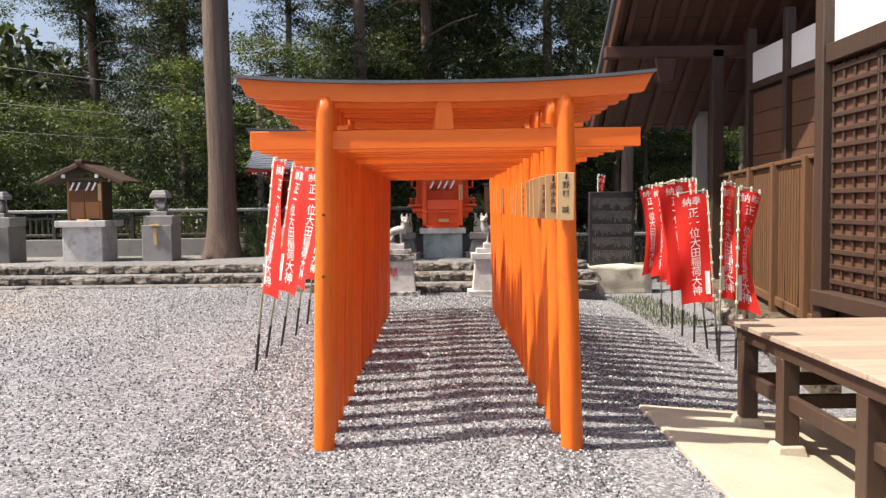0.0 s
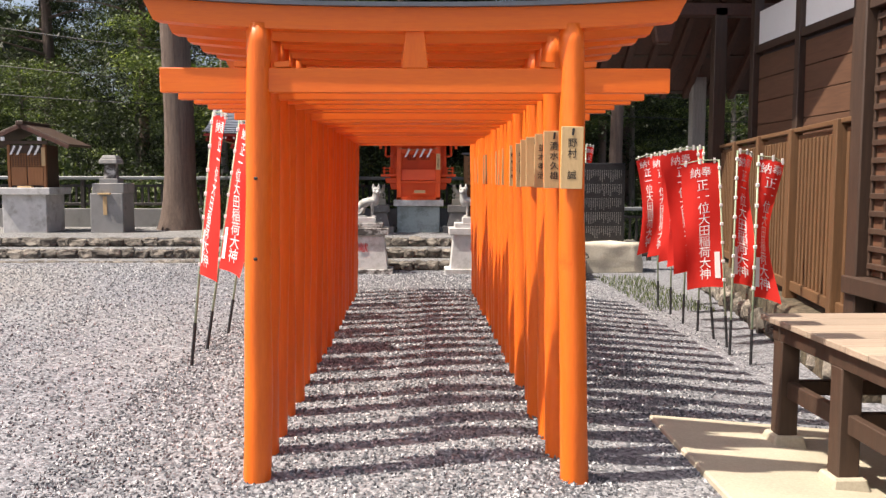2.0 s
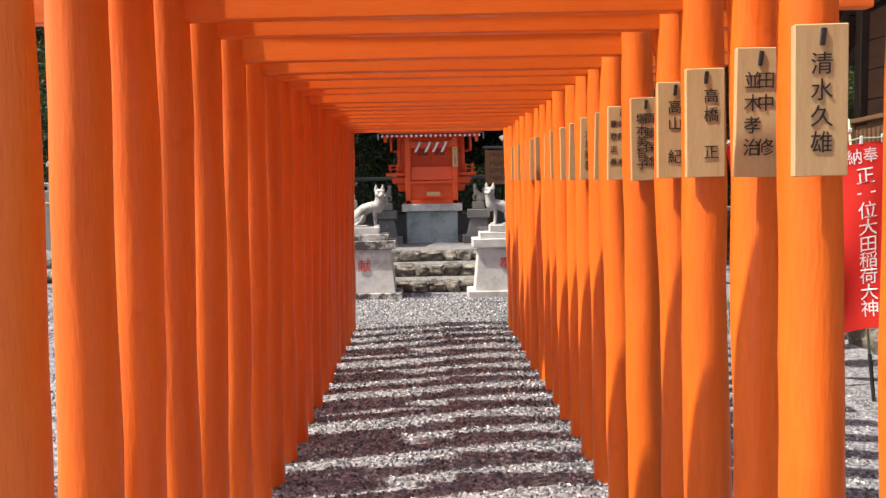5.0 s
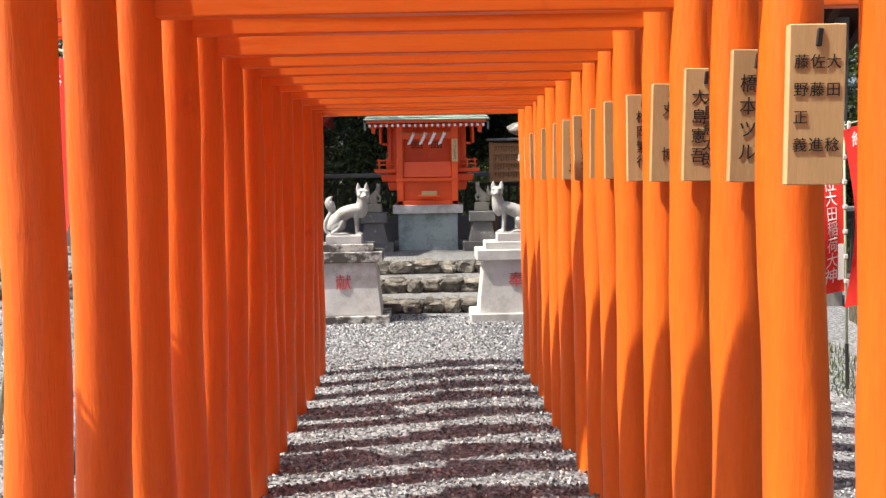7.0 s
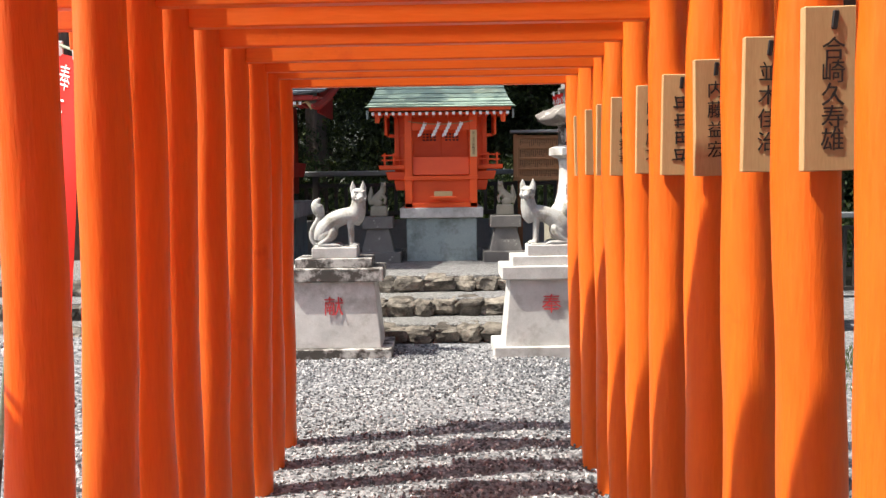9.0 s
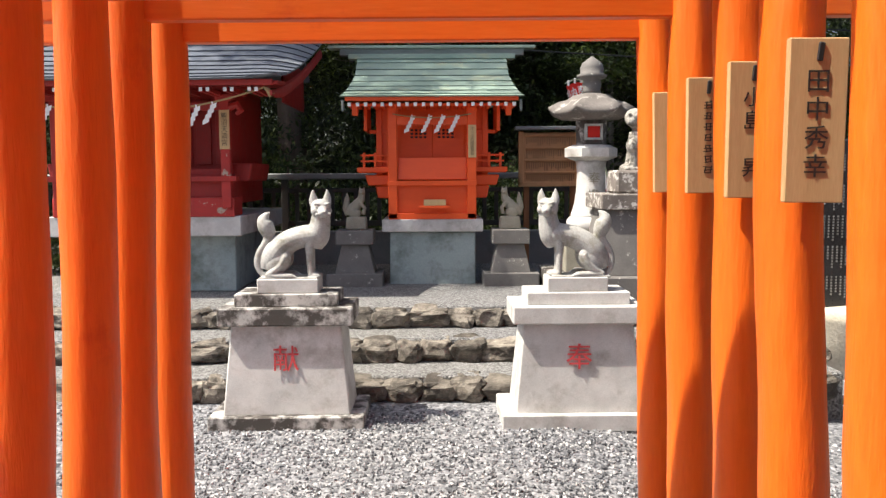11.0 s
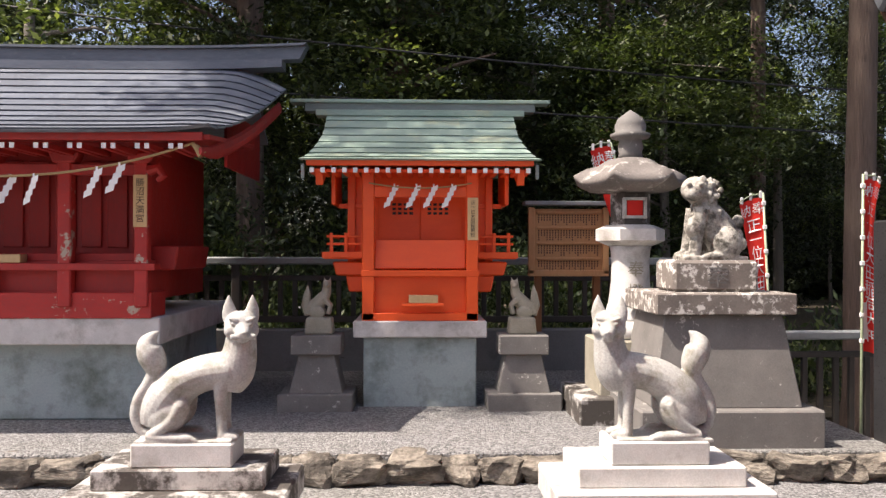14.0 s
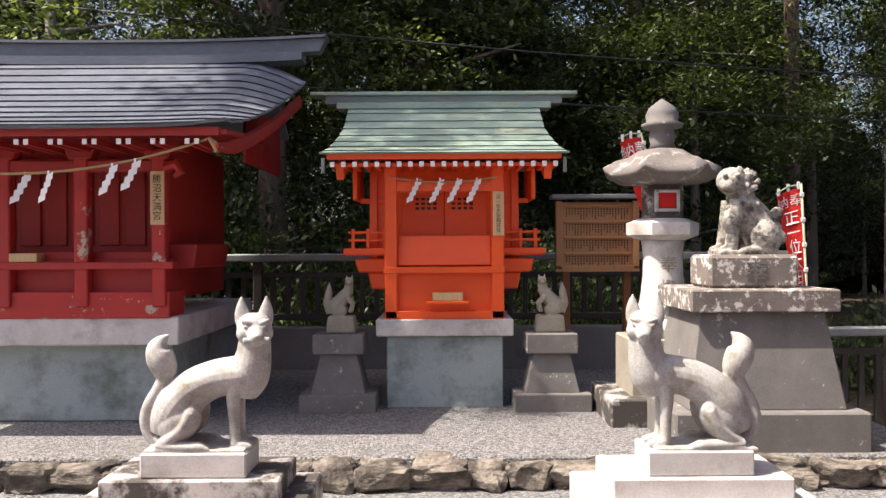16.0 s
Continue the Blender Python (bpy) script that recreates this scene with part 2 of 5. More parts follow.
M_WHITEINK = plain("white_dye", (0.80, 0.78, 0.76), 0.8)
M_REDINK = plain("red_letter_paint", (0.50, 0.045, 0.05), 0.6)
M_PAPER = plain("white_paper", (0.83, 0.83, 0.82), 0.8)
M_ROPE = plain("straw_rope", (0.36, 0.25, 0.12), 0.9)
M_WIRE = plain("black_cable", (0.02, 0.02, 0.022), 0.5)
M_FENCE = surface("black_brown_rail", (0.030, 0.026, 0.022), (0.06, 0.052, 0.045), scale=4, fine=40, rough=(0.45, 0.65), relief=0.15, vary=0.2)
M_RAILTOP = surface("grey_top_rail", (0.16, 0.175, 0.18), (0.25, 0.265, 0.27), scale=3, fine=40, rough=(0.4, 0.55), relief=0.1)
M_POLE = surface("green_plastic_pole", (0.20, 0.27, 0.16), (0.42, 0.46, 0.33), scale=3, stretch=(1, 1, 3), fine=30, rough=(0.35, 0.5), relief=0.05)
M_BLACKPL = plain("black_plastic", (0.02, 0.02, 0.022), 0.45)
M_BARK = surface("cedar_bark", (0.075, 0.050, 0.038), (0.20, 0.145, 0.115), scale=2.5, stretch=(7, 7, 0.45), fine=16, rough=(0.85, 0.95), relief=1.0, depth=0.05)
M_PALEBARK = surface("grey_bark", (0.13, 0.11, 0.095), (0.28, 0.245, 0.21), scale=2.5, stretch=(7, 7, 0.5), fine=18, rough=(0.85, 0.95), relief=0.9, depth=0.04)


def cloth_build(nt, bsdf):
    v = coords(nt)
    nt.links.new(ramp(nt, noise_tex(nt, v, 3, 4), [(0.3, (0.72, 0.022, 0.014)), (0.7, (0.84, 0.035, 0.022))]), bsdf.inputs["Base Color"])
    bsdf.inputs["Roughness"].default_value = 0.8
    tr = nt.nodes.new("ShaderNodeBsdfTranslucent")
    tr.inputs[0].default_value = (0.85, 0.05, 0.03, 1)
    mx = nt.nodes.new("ShaderNodeMixShader")
    mx.inputs[0].default_value = 0.35
    out = nt.nodes["Material Output"]
    nt.links.new(bsdf.outputs[0], mx.inputs[1])
    nt.links.new(tr.outputs[0], mx.inputs[2])
    nt.links.new(mx.outputs[0], out.inputs[0])
    bump(nt, bsdf, noise_tex(nt, v, 260, 2), 0.2, 0.001)


M_CLOTH = material("red_flag_cloth", cloth_build)


def leaf_material(name, dark, light, trans):
    def build(nt, bsdf):
        g = nt.nodes.new("ShaderNodeNewGeometry")
        col = ramp(nt, g.outputs["Random Per Island"], [(0.0, dark), (0.65, tuple(a * 0.75 + b * 0.25 for a, b in zip(dark, light))), (1.0, tuple(b * 1.5 for b in light))])
        # Tone per object, darkened at random to stand for shade within the woods.
        info = nt.nodes.new("ShaderNodeObjectInfo")
        col = blend(nt, 1.0, col, ramp(nt, info.outputs["Random"], [(0.0, (0.45, 0.5, 0.5)), (1.0, (1.0, 1.0, 0.95))]), "MULTIPLY")
        nt.links.new(col, bsdf.inputs["Base Color"])
        bsdf.inputs["Roughness"].default_value = 0.55
        tr = nt.nodes.new("ShaderNodeBsdfTranslucent")
        nt.links.new(blend(nt, 1.0, col, trans, "MULTIPLY"), tr.inputs[0])
        mx = nt.nodes.new("ShaderNodeMixShader")
        mx.inputs[0].default_value = 0.3
        nt.links.new(bsdf.outputs[0], mx.inputs[1])
        nt.links.new(tr.outputs[0], mx.inputs[2])
        nt.links.new(mx.outputs[0], nt.nodes["Material Output"].inputs[0])
    return material(name, build)


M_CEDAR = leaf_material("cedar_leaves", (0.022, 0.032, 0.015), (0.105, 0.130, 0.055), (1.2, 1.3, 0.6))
M_BROAD = leaf_material("broad_leaves", (0.050, 0.075, 0.028), (0.18, 0.215, 0.085), (1.4, 1.5, 0.6))
M_BUSH = leaf_material("shrub_leaves", (0.055, 0.085, 0.032), (0.20, 0.235, 0.095), (1.3, 1.4, 0.6))


# ---- builders ----
def link(name, bm, mat, parent=None, label="", smooth=False):
    me = bpy.data.meshes.new(name)
    bm.to_mesh(me)
    bm.free()
    return link_mesh(name, me, mat, parent, label, smooth)


def link_mesh(name, me, mat, parent=None, label="", smooth=False):
    me.materials.clear()
    me.materials.append(mat)
    if smooth:
        me.shade_smooth()
    ob = new(name, me)
    ob.parent = parent
    if label:
        ob["label"] = label
    if name == "lettering":
        ob["kind"] = "stuff"
    return ob


def part(name, bm, mat, parent, label="", smooth=False):
    return link(name, bm, mat, parent, label, smooth)


def thing(name, m, label, category, group="", kind=""):
    ob = new(name)
    ob.empty_display_size = 0.1
    ob.matrix_basis = m
    return tagged(ob, label, category, group, kind)


def add_box(bm, c, s, bev=0.006, rot=None, taper=(1, 1)):
    """A box with centre c, size s, softened edges; taper: scale of its top."""
    r = bmesh.ops.create_cube(bm, size=1.0)
    for v in r["verts"]:
        k = taper if v.co.z > 0 else (1, 1)
        v.co = Vector((v.co.x * s[0] * k[0], v.co.y * s[1] * k[1], v.co.z * s[2]))
    if bev:
        b = bmesh.ops.bevel(bm, geom=list({e for v in r["verts"] for e in v.link_edges}), offset=min(bev, min(s) * 0.3), segments=1, affect="EDGES", clamp_overlap=True)
        vs = list({v for f in b["faces"] for v in f.verts} | {v for v in r["verts"] if v.is_valid})
    else:
        vs = r["verts"]
    m = Matrix.Translation(c) @ (rot or Matrix())
    bmesh.ops.transform(bm, matrix=m, verts=vs)
    return vs


def box(c, s, bev=0.006, rot=None, taper=(1, 1)):
    bm = bmesh.new()
    add_box(bm, c, s, bev, rot, taper)
    return bm


def refine(pts, radii, k):
    """The same tube with k times the rings, eased from ring to ring."""
    rr = [Vector(r) if isinstance(r, tuple) else Vector((r, r)) for r in radii]
    out, rad, n = [], [], len(pts)
    for i in range(n - 1):
        for j in range(k):
            t = j / k
            w = ((-t + 2 * t * t - t ** 3) / 2, (2 - 5 * t * t + 3 * t ** 3) / 2, (t + 4 * t * t - 3 * t ** 3) / 2, (t ** 3 - t * t) / 2)
            ids = (max(i - 1, 0), i, i + 1, min(i + 2, n - 1))
            out.append(sum((pts[q] * x for q, x in zip(ids, w)), Vector((0, 0, 0))))
            rad.append(sum((rr[q] * x for q, x in zip(ids, w)), Vector((0, 0))))
    out.append(pts[-1])
    rad.append(rr[-1])
    return out, [(max(0.002, r[0]), max(0.002, r[1])) for r in rad]


def add_tube(bm, pts, radii, seg=12, fine=1, caps=True):
    """A lofted tube through pts; radii: one number or (side, up) each."""
    pts = [Vector(p) for p in pts]
    if fine > 1:
        pts, radii = refine(pts, radii, fine)
    rings = []
    up0 = Vector((0, 0, 1))
    for i, p in enumerate(pts):
        d = (pts[min(i + 1, len(pts) - 1)] - pts[max(i - 1, 0)]).normalized()
        if i == 0:
            ref = up0 if abs(d.z) < 0.9 else Vector((0, 1, 0))
            side = d.cross(ref).normalized()
        else:
            side = (side - d * side.dot(d)).normalized()
        up = side.cross(d).normalized()
        r = radii[i] if not isinstance(radii, (int, float)) else radii
        rs, ru = r if isinstance(r, tuple) else (r, r)
        rings.append([bm.verts.new(p + side * rs * math.cos(a) + up * ru * math.sin(a)) for a in (2 * math.pi * k / seg for k in range(seg))])
    for a, b in zip(rings, rings[1:]):
        for k in range(seg):
            bm.faces.new((a[k], a[(k + 1) % seg], b[(k + 1) % seg], b[k]))
    if caps:
        bm.faces.new(rings[0][::-1])
        bm.faces.new(rings[-1])
    bmesh.ops.recalc_face_normals(bm, faces=bm.faces)
    return rings


def tube(pts, radii, seg=12):
    bm = bmesh.new()
    add_tube(bm, pts, radii, seg)
    return bm


def add_ball(bm, c, r, rot=None, sub=3):
    res = bmesh.ops.create_icosphere(bm, subdivisions=sub, radius=1.0)
    m = Matrix.Translation(c) @ (rot or Matrix()) @ Matrix.Diagonal((*r, 1))
    bmesh.ops.transform(bm, matrix=m, verts=res["verts"])


def lathe(profile, seg=24, square=False):
    """A turned solid from (radius, z) pairs; square: four-sided."""
    bm = bmesh.new()
    n = 4 if square else seg
    rings = []
    for r, z in profile:
        rr = r * math.sqrt(2) if square else r
        off = math.pi / 4 if square else 0
        rings.append([bm.verts.new((rr * math.cos(off + 2 * math.pi * k / n), rr * math.sin(off + 2 * math.pi * k / n), z)) for k in range(n)])
    for a, b in zip(rings, rings[1:]):
        for k in range(n):
            bm.faces.new((a[k], a[(k + 1) % n], b[(k + 1) % n], b[k]))
    bm.faces.new(rings[0][::-1])
    bm.faces.new(rings[-1])
    return bm


def strip(points, thick):
    """A flat outline in the x-z plane, given depth along y."""
    bm = bmesh.new()
    f = bm.faces.new([bm.verts.new((x, 0, z)) for x, z in points])
    r = bmesh.ops.extrude_face_region(bm, geom=[f])
    bmesh.ops.translate(bm, verts=[v for v in r["geom"] if isinstance(v, bmesh.types.BMVert)], vec=(0, thick, 0))
    bmesh.ops.recalc_face_normals(bm, faces=bm.faces)
    return bm


def letters(body, size, depth=0.001, down=True, spacing=1.0):
    """Writing as a mesh in the x-z plane, centred in x, its top at z = 0, facing -y."""
    cu = bpy.data.curves.new("writing", "FONT")
    cu.body = "\n".join(body) if down else body
    cu.size, cu.align_x, cu.space_line, cu.extrude = size, "CENTER", spacing, depth / size * size
    cu.align_y = "TOP"
    cu.resolution_u = 2
    ob = new("writing", cu)
    bpy.context.view_layer.update()
    me = bpy.data.meshes.new_from_object(ob.evaluated_get(bpy.context.evaluated_depsgraph_get()))
    bpy.data.objects.remove(ob)
    bpy.data.curves.remove(cu)
    me.transform(Matrix.Rotation(radians(90), 4, "X"))
    return me


def brush_bars(n, size, seed):
    """Unread or commercial writing: n marks of plain bars one below the other, top at z = 0."""
    rnd = random.Random(seed)
    bm = bmesh.new()
    for i in range(n):
        z = -size * (i + 0.5)
        for k in range(3):
            add_box(bm, (rnd.uniform(-0.06, 0.06) * size, 0, z + (k - 1) * size * 0.27), (size * rnd.uniform(0.5, 0.85), 0.001, size * 0.09), 0, Matrix.Rotation(rnd.uniform(-0.12, 0.12), 4, "Y"))
        for k in range(2):
            add_box(bm, ((k - 0.5) * size * rnd.uniform(0.25, 0.6), -0.0004, z + rnd.uniform(-0.06, 0.06) * size), (size * 0.1, 0.001, size * rnd.uniform(0.5, 0.8)), 0, Matrix.Rotation(rnd.uniform(-0.25, 0.25), 4, "Y"))
    return bm


def rock_mesh(seed, amount=0.42):
    bm = bmesh.new()
    bmesh.ops.create_icosphere(bm, subdivisions=3, radius=0.5)
    off = Vector((seed * 7.3, seed * 3.1, seed * 5.7))
    for v in bm.verts:
        p = v.co.copy()
        c = Vector([math.copysign(abs(q * 2) ** 0.55, q) * 0.5 for q in p])
        v.co = p.lerp(c, 0.85) * (1 + amount * noise.noise(p * 2.6 + off) + 0.16 * noise.noise(p * 6 + off) + 0.08 * noise.noise(p * 15 + off))
    me = bpy.data.meshes.new("stone")
    bm.to_mesh(me)
    bm.free()
    return me


def ground_height(x, y):
    """The yard falls to the hall's side and rises a little to the other."""
    right = -0.09 * max(0.0, min(x - 0.8, 2.1))
    left = 0.09 * max(0.0, min(-2.0 - x, 1.4))
    near = max(0.0, min(1.0, (10.6 - y) / 0.8 + 0.0)) if x < 2.3 else 1.0
    dip = -0.05 * max(0.0, min(1.0, (1.6 - y) / 1.6)) * max(0.0, min(1.0, (1.6 - x) / 0.4))
    return right + left * near + dip


# ---- ground, terrace and steps ----
def make_ground():
    bm = bmesh.new()
    xs = [-400, -120, -40, -20, -12] + [-10 + 0.5 * i for i in range(29)] + [5, 6, 8, 12, 20, 40, 120, 400]
    ys = [-400, -120, -40, -15, -8] + [-6 + 0.5 * i for i in range(33)] + [10.4, 10.8, 12, 14, 15, 18, 25, 40, 120, 400]
    xs, ys = sorted(set(xs)), sorted(set(ys))
    grid = [[bm.verts.new((x, y, ground_height(x, y) + (0 if abs(x) > 11 or y > 9 else 0.012 * noise.noise((x * 0.9, y * 0.9, 0))))) for x in xs] for y in ys]
    for r0, r1 in zip(grid, grid[1:]):
        for k in range(len(xs) - 1):
            bm.faces.new((r0[k], r0[k + 1], r1[k + 1], r1[k]))
    return tagged(link("ground", bm, M_GRAVEL, None, "", True), "grey crushed gravel yard with fine pale stones", "ground", kind="structure")


make_ground()

STEP_Y = (9.20, 9.70, 10.22)
terrace = thing("terrace", pose(0, 0, 0), "raised gravel terrace with three rock-faced steps", "terrace", kind="structure")
for i, y in enumerate(STEP_Y):
    back = STEP_Y[i + 1] + 0.05 if i < 2 else 15.0
    right = 2.75 if i < 2 else 2.7
    part("tread" if i < 2 else "terrace_top", box(((right - 14) / 2, (y + 0.1 + back) / 2, 0.15 * (i + 1) - 0.3), (right + 14, back - y - 0.1, 0.6), 0.01), M_TERRACE, terrace)
ROCKS = [rock_mesh(s) for s in range(9)]
for r in ROCKS:
    r.materials.append(M_ROCK)
rnd = random.Random(5)
for i, y in enumerate(STEP_Y):
    x = -11.6
    while x < 2.6:
        w = rnd.uniform(0.17, 0.36)
        st = new("stone", rnd.choice(ROCKS))
        st.parent = terrace
        h = rnd.uniform(0.155, 0.180)
        st.matrix_basis = pose(x + w / 2, y + 0.10 + rnd.uniform(-0.012, 0.018), 0.15 * i + 0.066 + rnd.uniform(-0.008, 0.006), rnd.uniform(-6, 6), rnd.uniform(-5, 5), rnd.choice((0, 180)) + rnd.uniform(-8, 8)) @ Matrix.Diagonal((w * 1.1, 0.26, h, 1))
        x += w * 0.97


# ---- torii ----
def pillar_bm(seed, side):
    bm = bmesh.new()
    rings, seg = [], 20
    for k in range(27):
        f = k / 26
        z = -0.13 + f * 2.34
        cx = side * (0.80 - 0.046 * (z / 2.0)) + 0.013 * noise.noise((seed * 3.1, z * 1.3, side))
        cy = 0.010 * noise.noise((seed * 5.7, z * 1.1, side + 4))
        ring = []
        for j in range(seg):
            a = 2 * math.pi * j / seg
            r = (0.071 - 0.012 * f) * (1 + 0.085 * noise.noise((math.cos(a) * 1.2 + seed, math.sin(a) * 1.2, z * 3.2 + side * 9)) + 0.03 * noise.noise((math.cos(a) * 2 + seed, math.sin(a) * 2, z * 7)))
            ring.append(bm.verts.new((cx + r * math.cos(a), cy + r * math.sin(a), z)))
        rings.append(ring)
    for a, b in zip(rings, rings[1:]):
        for j in range(seg):
            bm.faces.new((a[j], a[(j + 1) % seg], b[(j + 1) % seg], b[j]))
    bm.faces.new(rings[-1])
    return bm


def swept_bar(half, z0, z1, depth, lift, slant, n=24):
    """A bar along x whose ends rise by lift and whose ends are cut slanting."""
    bm = bmesh.new()
    rings = []
    for k in range(n + 1):
        u = -1 + 2 * k / n
        rise = lift * abs(u) ** 2.6
        ring = []
        for dy, z, grow in ((-1, z0, 0), (1, z0, 0), (1, z1, slant), (-1, z1, slant)):
            ring.append(bm.verts.new((u * (half + grow), dy * depth / 2, z + rise)))
        rings.append(ring)
    for a, b in zip(rings, rings[1:]):
        for j in range(4):
            bm.faces.new((a[j], a[(j + 1) % 4], b[(j + 1) % 4], b[j]))
    bm.faces.new(rings[0][::-1])
    bm.faces.new(rings[-1])
    bmesh.ops.recalc_face_normals(bm, faces=bm.faces)
    return bm


def torii(seed):
    root = thing("torii", pose(0, 0, 0), "vermilion painted round-log wooden torii gate on gravel", "torii gate", "row of torii gates")
    for side in (-1, 1):
        part("pillar", pillar_bm(seed, side), M_VERMILION, root, "", True)
        part("wedge", box((side * 0.64, 0, 2.018), (0.075, 0.05, 0.028), 0.003, Matrix.Rotation(side * 0.08, 4, "Y")), M_VERMILION, root)
        part("wedge", box((side * 0.835, 0, 2.018), (0.075, 0.05, 0.028), 0.003, Matrix.Rotation(-side * 0.08, 4, "Y")), M_VERMILION, root)
    part("tie_beam", box((0, 0, 1.942), (2.46, 0.048, 0.118), 0.004), M_VERMILION_BEAM, root)
    part("strut", box((0, 0, 2.095), (0.125, 0.055, 0.19), 0.004, None, (0.72, 1)), M_VERMILION, root)
    part("lintel", swept_bar(1.245, 2.172, 2.282, 0.095, 0.050, 0.055), M_VERMILION_BEAM, root)
    part("lintel_cap", swept_bar(1.315, 2.283, 2.303, 0.150, 0.052, 0.0), M_CAPSHEET, root, "dark grey metal cap sheet")
    return root


GATE_Y = (0.09, 0.45, 0.74, 1.11, 1.41, 1.83, 2.20, 2.53, 2.865, 3.20, 3.54, 3.88, 4.21, 4.51, 4.84, 5.20, 5.55, 5.87, 6.20, 6.535)
GATES = len(GATE_Y)
variants = [torii(s) for s in range(5)]
rnd = random.Random(11)
for i, gy in enumerate(GATE_Y):
    m = pose(rnd.uniform(-0.010, 0.010) + (0.012 if i == 0 else -0.010), gy, rnd.uniform(-0.012, 0.006) - 0.006, rnd.uniform(-0.4, 0.4), 0, -1.5 + rnd.uniform(-0.5, 0.5))
    if i < 5:
        variants[i].matrix_basis = m
    else:
        copy_thing(variants[(i * 3 + 1) % 5], m)

for z in (1.08, 1.47):
    part("knot", box((-0.775 + (z - 1.08) * 0.02, -0.068 + (z - 1.08) * 0.006, z), (0.018, 0.012, 0.015), 0.004), M_INK, variants[0], "dark knot hole")

# name plaques: columns of brush writing from right to left
PLAQUES = ["野村 誠", "清水久雄", "田中 修|並木孝治", "高橋 正|", "高山 紀", "斎藤保雄|塚本美智子", "大田 稔|佐藤 進|藤野正義", "|橋本ツル", "大島憲太郎|大島憲吾", "丸 博", "松岡繁行", "合崎久寿雄", "並木佳治", "内藤益宏", None, "田中康文", "田中秀幸", "小島 昇", None, None]
BARS = {14: 4, 18: 7, 19: 6}
PLAQUE_EDGE = (0.710, 0.682, 0.674, 0.674, 0.678, 0.698, 0.694, 0.708, 0.706, 0.709, 0.716, 0.710, 0.720, 0.702, 0.705, 0.712, 0.696, 0.700, 0.710, 0.712)
for i, gy in enumerate(GATE_Y):
    root = thing("name_plaque", pose(PLAQUE_EDGE[i] + 0.052, gy - 0.100, 1.5585 + rnd.uniform(-0.005, 0.005), 0, rnd.uniform(-1.3, 1.3), -1.5 + rnd.uniform(-2, 2)), "pale wooden name plaque with black brush writing on a torii pillar", "plaque", "name plaques on the torii")
    part("board", box((0, 0, 0), (0.106, 0.020, 0.298), 0.002), M_PLAQUE, root)
    part("tie", box((0.002, -0.011, 0.124), (0.011, 0.006, 0.034), 0.002, Matrix.Rotation(0.1, 4, "Y")), M_BLACKPL, root, "black plastic tie")
    text = PLAQUES[i]
    if text:
        cols = text.split("|")
        for c, col in enumerate(cols):
            if not col:
                continue
            size = min(0.046, 0.225 / len(col), 0.085 / len(cols))
            me = letters(col, size, 0.0006, True, 0.205 / (len(col) * size))
            ob = link_mesh("lettering", me, M_INK, root)
            ob.matrix_basis = pose((0 if len(cols) == 1 else (len(cols) - 1) / 2 * 0.030 - 0.030 * c), -0.0112, 0.092)
    else:
        n = BARS[i]
        ob = part("lettering", brush_bars(n, 0.205 / n * (1 if n < 5 else 0.95), i), M_INK, root)
        ob.matrix_basis = pose(0, -0.0112, 0.092)


